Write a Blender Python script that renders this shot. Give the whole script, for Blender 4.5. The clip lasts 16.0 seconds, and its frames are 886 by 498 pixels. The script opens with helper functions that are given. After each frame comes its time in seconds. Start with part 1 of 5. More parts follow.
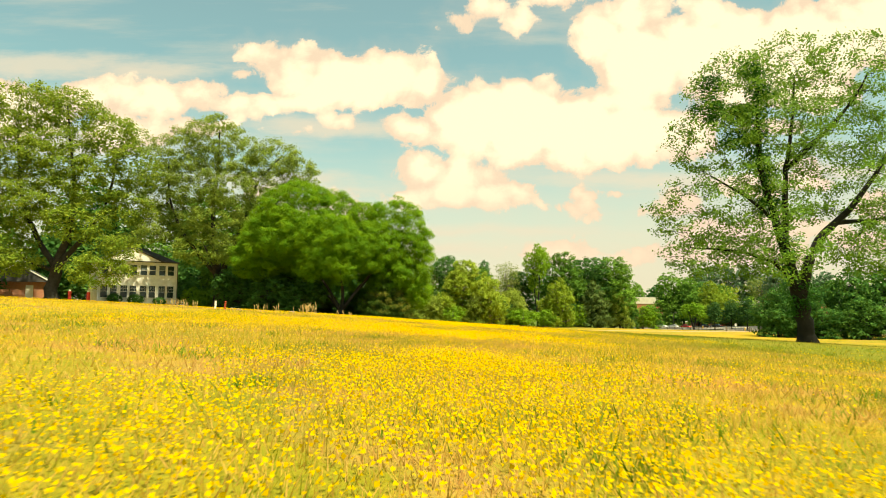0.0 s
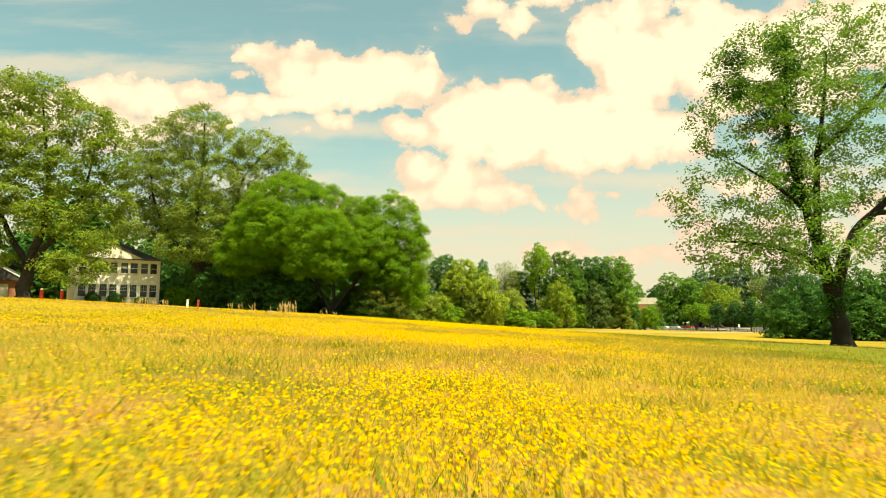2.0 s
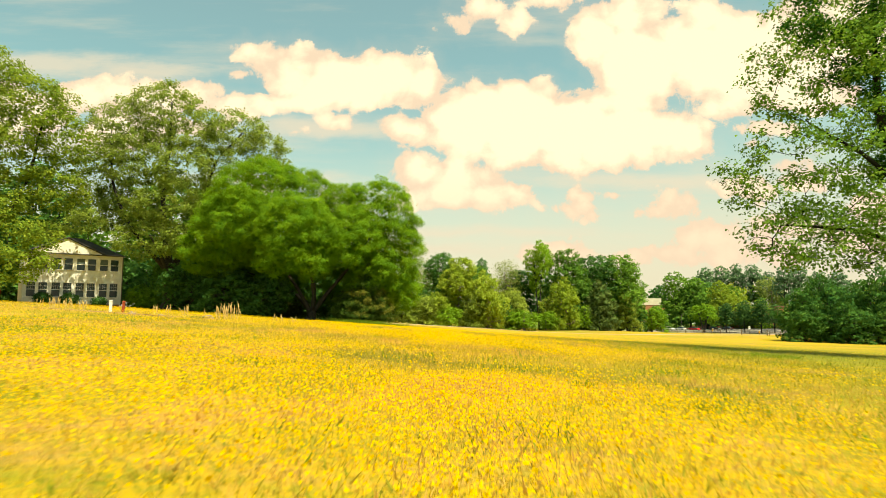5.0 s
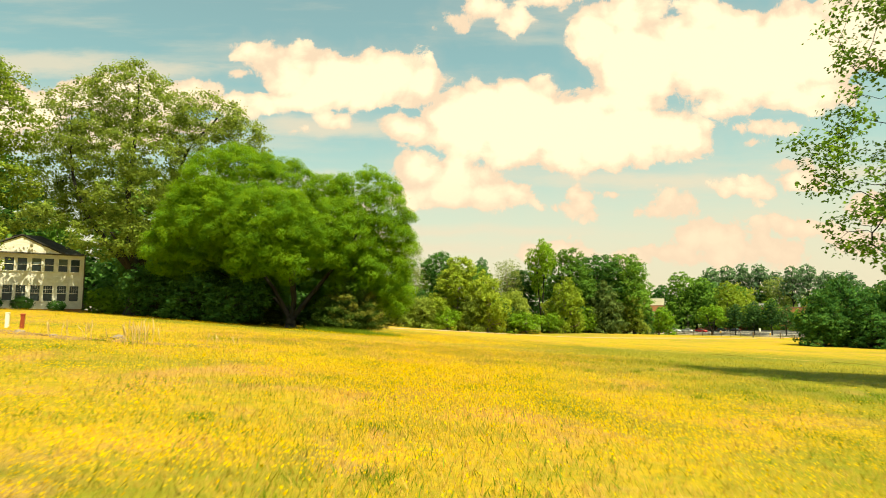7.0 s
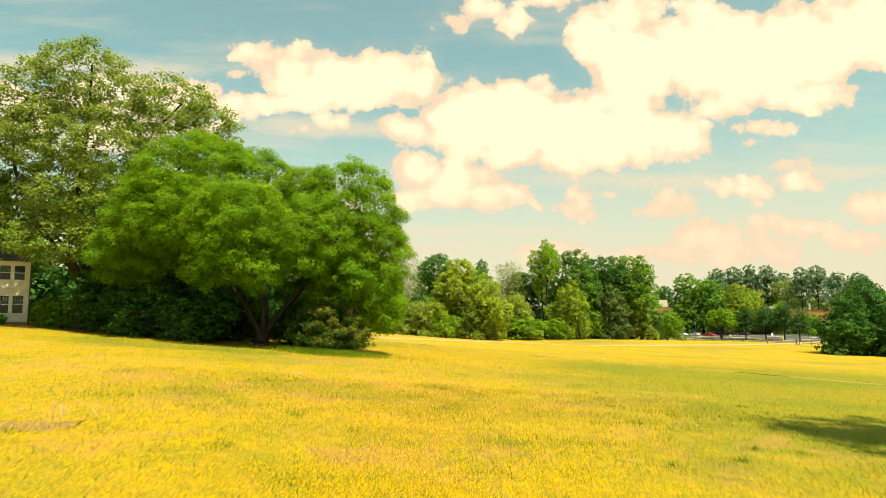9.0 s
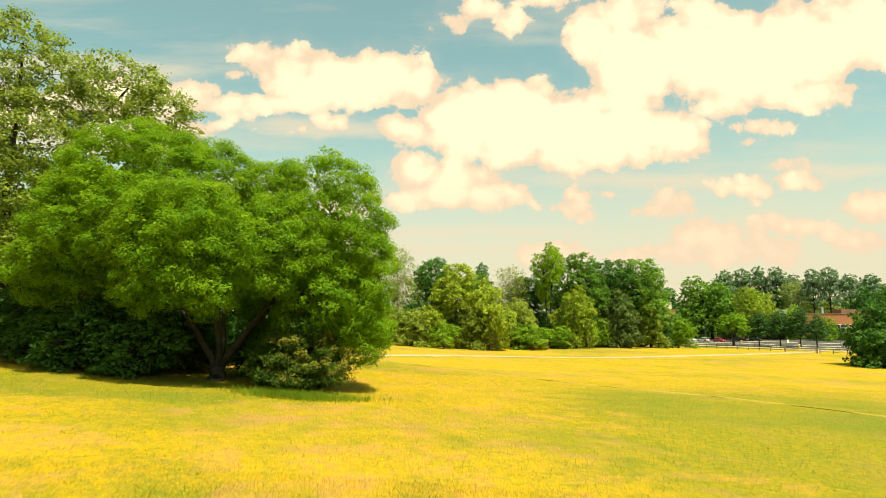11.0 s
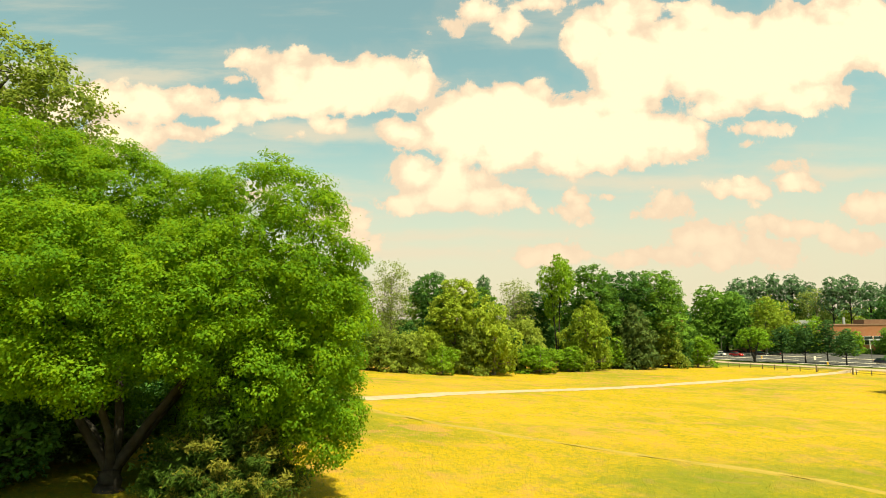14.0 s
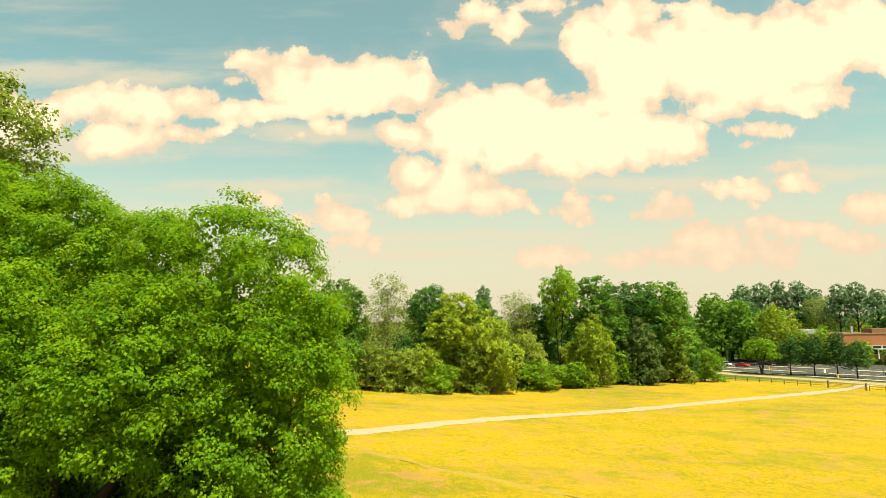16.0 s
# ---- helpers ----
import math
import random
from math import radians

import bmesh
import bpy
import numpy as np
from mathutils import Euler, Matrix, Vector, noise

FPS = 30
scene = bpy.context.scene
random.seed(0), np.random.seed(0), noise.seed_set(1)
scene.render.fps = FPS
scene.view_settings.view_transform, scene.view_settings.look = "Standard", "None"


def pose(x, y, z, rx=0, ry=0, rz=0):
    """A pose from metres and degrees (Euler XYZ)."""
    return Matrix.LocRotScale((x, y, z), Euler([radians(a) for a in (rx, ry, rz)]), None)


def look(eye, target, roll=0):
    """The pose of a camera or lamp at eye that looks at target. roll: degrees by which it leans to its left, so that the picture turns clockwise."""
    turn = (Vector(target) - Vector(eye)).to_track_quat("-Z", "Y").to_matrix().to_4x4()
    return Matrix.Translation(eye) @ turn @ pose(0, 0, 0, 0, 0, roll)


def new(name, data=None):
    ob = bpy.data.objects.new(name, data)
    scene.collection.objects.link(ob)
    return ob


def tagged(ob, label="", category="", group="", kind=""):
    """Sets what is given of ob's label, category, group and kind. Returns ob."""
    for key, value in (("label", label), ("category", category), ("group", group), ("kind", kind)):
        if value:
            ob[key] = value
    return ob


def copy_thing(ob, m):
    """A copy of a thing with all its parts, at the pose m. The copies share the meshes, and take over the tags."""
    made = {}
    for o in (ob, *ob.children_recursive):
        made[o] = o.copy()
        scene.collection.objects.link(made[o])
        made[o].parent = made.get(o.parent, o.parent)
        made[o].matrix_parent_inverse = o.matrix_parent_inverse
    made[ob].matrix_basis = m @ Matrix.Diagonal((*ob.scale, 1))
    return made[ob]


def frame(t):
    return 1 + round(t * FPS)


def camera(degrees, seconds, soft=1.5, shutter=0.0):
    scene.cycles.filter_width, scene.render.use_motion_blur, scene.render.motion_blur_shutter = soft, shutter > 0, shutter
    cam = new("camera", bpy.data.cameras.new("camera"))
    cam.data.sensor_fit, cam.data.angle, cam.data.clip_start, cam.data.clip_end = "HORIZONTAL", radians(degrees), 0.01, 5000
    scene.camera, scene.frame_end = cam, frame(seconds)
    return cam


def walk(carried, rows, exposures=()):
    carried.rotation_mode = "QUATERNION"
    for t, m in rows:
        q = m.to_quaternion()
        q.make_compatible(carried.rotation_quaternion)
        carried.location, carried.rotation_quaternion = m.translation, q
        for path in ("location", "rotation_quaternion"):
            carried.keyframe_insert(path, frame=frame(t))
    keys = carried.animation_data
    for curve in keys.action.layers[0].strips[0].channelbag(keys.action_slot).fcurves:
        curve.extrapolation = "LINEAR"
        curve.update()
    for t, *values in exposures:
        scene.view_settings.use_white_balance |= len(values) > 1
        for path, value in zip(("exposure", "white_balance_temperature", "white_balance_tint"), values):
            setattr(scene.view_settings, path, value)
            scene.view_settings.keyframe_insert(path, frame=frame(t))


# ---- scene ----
cam = camera(70.0, 16.0, soft=0.9, shutter=0.45)
METRES, EYE, TILT, LEAN, TURN = 46.0, 1.0, 5.8, 0.0, 0.0
ROWS = [
    (0.0, 0.0000, 0.0000, 0.0000, 0.00, 0.00, -0.00),
    (0.5, 0.0002, 0.0207, -0.0023, -0.02, 0.01, -0.01),
    (1.0, 0.0014, 0.0450, -0.0049, -0.05, 0.04, -0.01),
    (1.5, 0.0032, 0.0729, -0.0077, -0.10, 0.05, -0.03),
    (2.0, 0.0046, 0.1029, -0.0112, -0.15, 0.05, -0.04),
    (2.5, 0.0061, 0.1346, -0.0143, -0.18, 0.06, -0.07),
    (3.0, 0.0076, 0.1675, -0.0174, -0.21, 0.06, -0.06),
    (3.5, 0.0088, 0.2015, -0.0203, -0.24, 0.07, -0.07),
    (4.0, 0.0101, 0.2371, -0.0230, -0.26, 0.09, -0.07),
    (6.5, 0.0204, 0.4462, -0.0287, -0.33, 0.03, -0.14),
    (7.0, 0.0217, 0.4933, -0.0283, -0.34, 0.01, -0.13),
    (7.5, 0.0224, 0.5418, -0.0280, -0.37, 0.02, -0.12),
    (8.0, 0.0233, 0.5917, -0.0260, -0.40, 0.01, -0.09),
    (8.5, 0.0253, 0.6417, -0.0237, -0.43, 0.03, -0.06),
    (9.0, 0.0279, 0.6924, -0.0205, -0.46, 0.04, -0.05),
    (11.5, 0.0386, 0.9680, 0.0047, -0.57, 0.07, 0.15),
    (12.0, 0.0419, 1.0253, 0.0110, -0.59, 0.10, 0.19),
    (12.5, 0.0427, 1.0833, 0.0185, -0.62, 0.15, 0.24),
    (13.0, 0.0432, 1.1362, 0.0273, -0.62, 0.21, 0.27),
    (13.5, 0.0435, 1.1821, 0.0360, -0.60, 0.30, 0.40),
    (14.0, 0.0452, 1.2181, 0.0472, -0.61, 0.37, 0.45),
    (14.5, 0.0472, 1.2491, 0.0592, -0.61, 0.43, 0.53),
    (15.0, 0.0498, 1.2764, 0.0727, -0.60, 0.44, 0.52),
    (15.5, 0.0522, 1.3013, 0.0860, -0.60, 0.45, 0.51),
    (16.0, 0.0539, 1.3241, 0.0997, -0.61, 0.47, 0.50),
]
walk(cam, [(t, pose(0, 0, EYE, TILT, LEAN, TURN) @ pose(METRES * x, METRES * y, METRES * z, 90 + pitch, roll, yaw)) for t, x, y, z, yaw, pitch, roll in ROWS],
     exposures=((0.0, 0.90, 7900, 0), (9.0, 0.88, 7900, 0), (16.0, 0.84, 7900, 0)))

# ---- world, sun, exposure ----
SUN_TO = Vector((0.33, -0.35, 1.0)).normalized()
sun = new("sun", bpy.data.lights.new("sun", "SUN"))
sun.data.energy, sun.data.angle, sun.data.color = 5.0, radians(0.6), (1.0, 0.92, 0.74)
sun.matrix_world = look(SUN_TO * 400, (0, 0, 0))


class Nodes:
    """Small helper that builds a node tree line by line."""

    def __init__(self, tree):
        self.t = tree
        tree.nodes.clear()

    def add(self, kind, *links, out=0, operation=None):
        n = self.t.nodes.new(kind)
        if operation:
            n.operation = operation
        for i, v in enumerate(links):
            self.put(n, i, v)
        return n.outputs[out] if len(n.outputs) else n

    def put(self, n, i, v):
        if v is None:
            return
        if isinstance(v, bpy.types.NodeSocket):
            self.t.links.new(v, n.inputs[i])
        else:
            n.inputs[i].default_value = v

    def math(self, op, a, b=None, c=None):
        return self.add("ShaderNodeMath", a, b, c, operation=op)

    def vec(self, op, a, b=None, out=0):
        return self.add("ShaderNodeVectorMath", a, b, out=out, operation=op)

    def noise(self, co, scale, detail=4.0, rough=0.55, dist=0.0, out=0):
        n = self.t.nodes.new("ShaderNodeTexNoise")
        if co is not None:
            self.t.links.new(co, n.inputs["Vector"])
        for k, v in (("Scale", scale), ("Detail", detail), ("Roughness", rough), ("Distortion", dist)):
            n.inputs[k].default_value = v
        return n.outputs[out]

    def ramp(self, fac, *stops):
        n = self.t.nodes.new("ShaderNodeValToRGB")
        e = n.color_ramp.elements
        while len(e) < len(stops):
            e.new(0.5)
        for el, (p, c) in zip(e, stops):
            el.position, el.color = p, (*c, 1) if len(c) == 3 else c
        self.t.links.new(fac, n.inputs[0])
        return n.outputs[0]

    def mix(self, fac, a, b, blend="MIX"):
        n = self.t.nodes.new("ShaderNodeMix")
        n.data_type, n.blend_type = "RGBA", blend
        self.put(n, 0, fac)
        for i, v in ((6, a), (7, b)):
            self.put(n, i, (*v, 1) if isinstance(v, tuple) and len(v) == 3 else v)
        return n.outputs[2]

    def span(self, v, a, b, c=0.0, d=1.0, smooth=True):
        n = self.t.nodes.new("ShaderNodeMapRange")
        n.interpolation_type = "SMOOTHSTEP" if smooth else "LINEAR"
        for i, x in enumerate((v, a, b, c, d)):
            self.put(n, i, x)
        return n.outputs[0]


def build_sky():
    world = bpy.data.worlds.new("sky")
    scene.world = world
    world.use_nodes = True
    k = Nodes(world.node_tree)
    sky = k.t.nodes.new("ShaderNodeTexSky")
    sky.sky_type, sky.sun_disc = "NISHITA", False
    sky.sun_elevation = math.asin(SUN_TO.z)
    sky.sun_rotation = math.atan2(SUN_TO.x, SUN_TO.y)
    sky.air_density, sky.dust_density, sky.ozone_density = 1.0, 1.5, 1.0
    d = k.add("ShaderNodeTexCoord")
    xyz = k.t.nodes.new("ShaderNodeSeparateXYZ")
    k.t.links.new(d, xyz.inputs[0])
    x, y, z = xyz.outputs
    ahead = k.math("MAXIMUM", k.math("ABSOLUTE", y), 0.05)
    uv = k.add("ShaderNodeCombineXYZ", k.math("DIVIDE", x, ahead), k.math("DIVIDE", z, ahead), k.math("SIGN", y))
    wob = k.vec("SUBTRACT", k.noise(uv, 7.0, 5, 0.6, out=1), (0.5, 0.5, 0.5))
    uvw = k.vec("ADD", uv, k.vec("MULTIPLY", wob, (0.050, 0.032, 0.0)))

    def cloud_field(puffs, blend):
        """How deep a direction lies inside the puffs; below nought outside them."""
        field = None
        for (u, v, a, b) in puffs:
            r = k.vec("LENGTH", k.vec("MULTIPLY", k.vec("SUBTRACT", uvw, (u, v, 1.0)), (1 / a, 1 / b, 3.0)), out=1)
            m = k.math("MULTIPLY", k.math("SUBTRACT", 1.0, r), min(a, b))
            field = m if field is None else k.math("SMOOTH_MAX", field, m, blend)
        return field

    dens = cloud_field(CLOUD_WEST + CLOUD_MIDDLE + CLOUD_EAST + CLOUD_SMALL + CLOUD_LOW_EAST + CLOUD_LOW_WEST, 0.005)
    # billows on the rims: rounded heads at two sizes, then torn wisps
    heads = None
    for size, high in ((15.0, 0.024), (38.0, 0.013)):
        w = k.t.nodes.new("ShaderNodeTexVoronoi")
        w.feature = "SMOOTH_F1"
        w.inputs["Scale"].default_value, w.inputs["Smoothness"].default_value = size, 0.35
        k.t.links.new(uvw, w.inputs["Vector"])
        h = k.math("MULTIPLY", k.math("SUBTRACT", 0.62, w.outputs["Distance"]), high)
        heads = h if heads is None else k.math("ADD", heads, h)
    fine = k.math("MULTIPLY", k.math("SUBTRACT", k.noise(uv, 24.0, 9, 0.68, 0.3), 0.5), 0.048)
    dens = k.math("ADD", dens, k.math("ADD", heads, fine))
    # loose clouds behind the viewer
    loose = k.math("MULTIPLY", k.math("SUBTRACT", k.noise(d, 3.0, 6, 0.6), 0.54), 0.4)
    loose = k.math("SUBTRACT", loose, k.math("MULTIPLY", k.span(y, -0.15, 0.12), 0.6))
    dens = k.math("MAXIMUM", dens, loose)
    mask = k.span(dens, -0.003, 0.0045)
    halo = k.math("MULTIPLY", k.span(dens, -0.030, 0.002), 0.10)
    # thin high streaks, and veils about the banks
    st = k.noise(k.vec("MULTIPLY", uv, (1.3, 9.0, 1.0)), 2.2, 6, 0.6)
    veil = k.math("MULTIPLY", k.span(st, 0.46, 0.75), k.math("MULTIPLY", k.span(z, 0.0, 0.12), 0.34))
    streak = k.math("ADD", cloud_field(CLOUD_VEIL, 0.01), k.math("MULTIPLY", k.math("SUBTRACT", k.noise(k.vec("MULTIPLY", uv, (2.5, 11.0, 1.0)), 3.0, 7, 0.65), 0.5), 0.034))
    veil = k.math("MAXIMUM", veil, k.math("MULTIPLY", k.span(streak, -0.006, 0.016), 0.72))
    lum = k.math("ADD", k.span(k.math("ADD", dens, k.math("MULTIPLY", heads, 0.8)), -0.004, 0.040), k.math("MULTIPLY", k.math("SUBTRACT", k.noise(k.vec("MULTIPLY", uvw, (1.0, 2.2, 1.0)), 5.0, 6, 0.6), 0.5), 1.3))
    white = k.ramp(lum, (0.10, CLOUD_LOW), (0.75, CLOUD_HIGH))
    white = k.mix(k.span(z, 0.26, 0.08, 0.0, 0.75), white, CLOUD_LOW)
    base = k.vec("MULTIPLY", sky.outputs[0], SKY_TINT)
    low = k.span(z, 0.33, 0.02)
    base = k.mix(k.math("MULTIPLY_ADD", low, 0.78, 0.13), base, SKY_HAZE)
    base = k.mix(veil, base, SKY_HAZE)
    base = k.mix(halo, base, CLOUD_LOW)
    col = k.mix(mask, base, white)
    bg = k.add("ShaderNodeBackground", col, SKY_STRENGTH)
    k.add("ShaderNodeOutputWorld", bg)


SKY_STRENGTH = 0.078
SKY_TINT = (0.90, 1.48, 1.19)
SKY_HAZE = (6.1, 5.4, 4.7)
CLOUD_LOW, CLOUD_HIGH = (6.5, 5.2, 4.4), (8.6, 7.4, 6.0)
CLOUD_WEST = (
    (-0.284, 0.416, 0.046, 0.024), (-0.239, 0.390, 0.049, 0.041), (-0.189, 0.380, 0.061, 0.046), (-0.135, 0.376, 0.063, 0.047), (-0.082, 0.383, 0.063, 0.048), (-0.032, 0.371, 0.045, 0.039),
    (-0.272, 0.342, 0.058, 0.014),
)
CLOUD_MIDDLE = (
    (-0.035, 0.296, 0.045, 0.025), (0.044, 0.313, 0.076, 0.061), (0.127, 0.308, 0.089, 0.076), (0.214, 0.295, 0.085, 0.068), (0.297, 0.290, 0.089, 0.054), (0.379, 0.281, 0.067, 0.036),
    (-0.029, 0.226, 0.043, 0.030), (0.021, 0.206, 0.058, 0.039), (0.074, 0.194, 0.049, 0.027), (0.117, 0.188, 0.031, 0.016), (-0.049, 0.189, 0.038, 0.013),
)
CLOUD_EAST = (
    (0.264, 0.454, 0.052, 0.055), (0.319, 0.416, 0.080, 0.080), (0.321, 0.484, 0.054, 0.045), (0.421, 0.426, 0.098, 0.071), (0.438, 0.479, 0.049, 0.036), (0.514, 0.416, 0.098, 0.080),
    (0.599, 0.436, 0.107, 0.080), (0.713, 0.461, 0.116, 0.064), (0.558, 0.359, 0.098, 0.027), (0.474, 0.346, 0.049, 0.027), (0.635, 0.372, 0.055, 0.023), (0.845, 0.461, 0.134, 0.085),
    (0.289, 0.344, 0.076, 0.030),
)
CLOUD_SMALL = (
    (0.040, 0.473, 0.025, 0.014), (0.068, 0.503, 0.025, 0.018), (0.120, 0.476, 0.020, 0.016), (-0.166, 0.311, 0.021, 0.012), (-0.234, 0.290, 0.016, 0.007), (0.375, 0.178, 0.046, 0.020),
    (0.523, 0.305, 0.050, 0.016), (0.510, 0.276, 0.013, 0.007), (0.570, 0.244, 0.018, 0.006), (0.494, 0.198, 0.040, 0.011), (0.586, 0.209, 0.032, 0.009), (0.221, 0.167, 0.025, 0.007),
    (0.235, 0.188, 0.013, 0.004), (0.285, 0.190, 0.011, 0.004), (-0.319, 0.388, 0.018, 0.008), (0.186, 0.517, 0.030, 0.009),
)
CLOUD_LOW_EAST = (
    (0.438, 0.120, 0.063, 0.025), (0.512, 0.102, 0.071, 0.020), (0.363, 0.092, 0.063, 0.014), (0.566, 0.137, 0.034, 0.014), (0.672, 0.113, 0.055, 0.018), (0.417, 0.087, 0.054, 0.011),
    (0.700, 0.172, 0.041, 0.025), (0.839, 0.159, 0.098, 0.036),
)
CLOUD_LOW_WEST = (
    (-0.554, 0.351, 0.076, 0.032), (-0.467, 0.346, 0.071, 0.032), (-0.399, 0.355, 0.052, 0.030), (-0.321, 0.340, 0.067, 0.018), (-0.492, 0.289, 0.085, 0.030), (-0.409, 0.298, 0.045, 0.021),
    (-0.162, 0.167, 0.043, 0.025), (-0.299, 0.197, 0.027, 0.007), (-0.144, 0.128, 0.027, 0.009), (0.191, 0.098, 0.036, 0.011), (-0.685, 0.323, 0.098, 0.038), (-0.786, 0.348, 0.107, 0.045),
)
CLOUD_VEIL = (
    (-0.660, 0.407, 0.170, 0.023), (-0.504, 0.396, 0.170, 0.018), (-0.198, 0.300, 0.152, 0.020), (-0.597, 0.275, 0.232, 0.027), (-0.287, 0.213, 0.170, 0.014), (-0.142, 0.203, 0.116, 0.011),
    (0.021, 0.128, 0.295, 0.011), (-0.032, 0.103, 0.268, 0.014), (0.367, 0.213, 0.232, 0.018), (0.643, 0.232, 0.143, 0.016),
)
build_sky()

# ---- materials ----


def material(name, rough=0.8, metal=0.0, bump=0.0, spec=0.3):
    m = bpy.data.materials.new(name)
    m.use_nodes = True
    k = Nodes(m.node_tree)
    b = k.t.nodes.new("ShaderNodeBsdfPrincipled")
    b.inputs["Roughness"].default_value, b.inputs["Metallic"].default_value = rough, metal
    b.inputs["Specular IOR Level"].default_value = spec
    o = k.t.nodes.new("ShaderNodeOutputMaterial")
    k.t.links.new(b.outputs[0], o.inputs[0])
    k.bsdf, k.out = b, o
    return m, k


def coords(k):
    return k.add("ShaderNodeTexCoord", out=3)


def place(k):
    return k.add("ShaderNodeNewGeometry", out=0)


def bumped(k, height, strength, dist):
    n = k.t.nodes.new("ShaderNodeBump")
    n.inputs["Strength"].default_value, n.inputs["Distance"].default_value = strength, dist
    k.t.links.new(height, n.inputs["Height"])
    k.t.links.new(n.outputs[0], k.bsdf.inputs["Normal"])


def plain(name, a, b, scale=3.0, rough=0.7, metal=0.0, bump=0.15, spec=0.3):
    """Two-tone surface: broad stains and a fine grain."""
    m, k = material(name, rough, metal, spec=spec)
    co = place(k)
    f = k.math("ADD", k.math("MULTIPLY", k.noise(co, scale, 5), 0.6), k.math("MULTIPLY", k.noise(co, scale * 9, 3), 0.4))
    k.t.links.new(k.ramp(f, (0.3, a), (0.7, b)), k.bsdf.inputs["Base Color"])
    if bump:
        bumped(k, k.noise(co, scale * 12, 4), bump, 0.02)
    return m


def leafy(name, dark, mid, light, glow=0.36, mottle=0.38):
    """Leaves: each leaf its own tone, broad patches, light coming through."""
    m, k = material(name, 0.65, spec=0.05)
    rnd = k.add("ShaderNodeNewGeometry", out=8)
    co = place(k)
    f = k.math("ADD", k.math("MULTIPLY_ADD", rnd, mottle, 0.19 - mottle / 2), k.math("MULTIPLY", k.noise(co, 0.55, 4), 0.68))
    tint = k.add("ShaderNodeObjectInfo", out=5)
    f = k.math("ADD", f, k.math("MULTIPLY", k.math("SUBTRACT", tint, 0.5), 0.26))
    col = k.ramp(f, (0.2, dark), (0.5, mid), (0.85, light))
    k.t.links.new(col, k.bsdf.inputs["Base Color"])
    tr = k.add("ShaderNodeBsdfTranslucent", k.mix(0.6, col, light))
    mixer = k.t.nodes.new("ShaderNodeMixShader")
    mixer.inputs[0].default_value = glow
    k.t.links.new(k.bsdf.outputs[0], mixer.inputs[1])
    k.t.links.new(tr, mixer.inputs[2])
    k.t.links.new(mixer.outputs[0], k.out.inputs[0])
    return m


LEAF = {
    "green": leafy("leaf_green", (0.036, 0.100, 0.020), (0.092, 0.205, 0.030), (0.180, 0.325, 0.042)),
    "maple": leafy("leaf_spring_green", (0.030, 0.120, 0.018), (0.122, 0.272, 0.020), (0.292, 0.425, 0.022), 0.48, 0.26),
    "dark": leafy("leaf_dark_green", (0.018, 0.068, 0.020), (0.050, 0.140, 0.032), (0.105, 0.225, 0.044), 0.35),
    "yellow": leafy("leaf_yellow_green", (0.098, 0.172, 0.016), (0.220, 0.318, 0.032), (0.385, 0.452, 0.062)),
    "olive": leafy("leaf_olive", (0.060, 0.105, 0.020), (0.190, 0.270, 0.042), (0.390, 0.460, 0.086), 0.42),
    "sparse": leafy("leaf_grey_olive", (0.120, 0.172, 0.040), (0.220, 0.285, 0.064), (0.330, 0.390, 0.096), 0.44),
    "bright": leafy("leaf_bright_green", (0.070, 0.155, 0.014), (0.145, 0.285, 0.022), (0.250, 0.405, 0.036)),
    "cedar": leafy("needle_brown_green", (0.036, 0.074, 0.022), (0.078, 0.130, 0.034), (0.165, 0.210, 0.052), 0.3),
    "pine": leafy("needle_dark", (0.050, 0.115, 0.062), (0.105, 0.205, 0.098), (0.180, 0.295, 0.130), 0.40),
    "oak": leafy("leaf_oak", (0.022, 0.078, 0.020), (0.088, 0.200, 0.028), (0.220, 0.360, 0.042), 0.40),
    "shade_tree": leafy("leaf_shade_tree", (0.034, 0.086, 0.016), (0.140, 0.225, 0.026), (0.340, 0.410, 0.055), 0.40),
    "ivy": leafy("leaf_ivy", (0.014, 0.065, 0.009), (0.036, 0.130, 0.015), (0.075, 0.200, 0.024), 0.34),
    "juniper": leafy("needle_juniper", (0.016, 0.042, 0.007), (0.038, 0.078, 0.011), (0.080, 0.125, 0.018), 0.2),
    # juniper needles with sunlight put into the colour
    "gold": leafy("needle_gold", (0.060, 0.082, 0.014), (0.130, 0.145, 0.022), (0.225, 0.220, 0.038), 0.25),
    "island": leafy("needle_island", (0.020, 0.066, 0.024), (0.052, 0.128, 0.038), (0.100, 0.200, 0.050), 0.3),
    "thicket": leafy("leaf_thicket", (0.014, 0.062, 0.018), (0.042, 0.130, 0.026), (0.108, 0.225, 0.038), 0.30),
}
BARK = plain("bark", (0.016, 0.015, 0.013), (0.056, 0.052, 0.045), 2.5, 0.9, bump=0.8)
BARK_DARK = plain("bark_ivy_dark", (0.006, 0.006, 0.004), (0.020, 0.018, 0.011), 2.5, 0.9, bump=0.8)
BARK_GREY = plain("bark_grey", (0.10, 0.085, 0.065), (0.26, 0.22, 0.17), 2.5, 0.9, bump=0.6)

# ---- ground ----


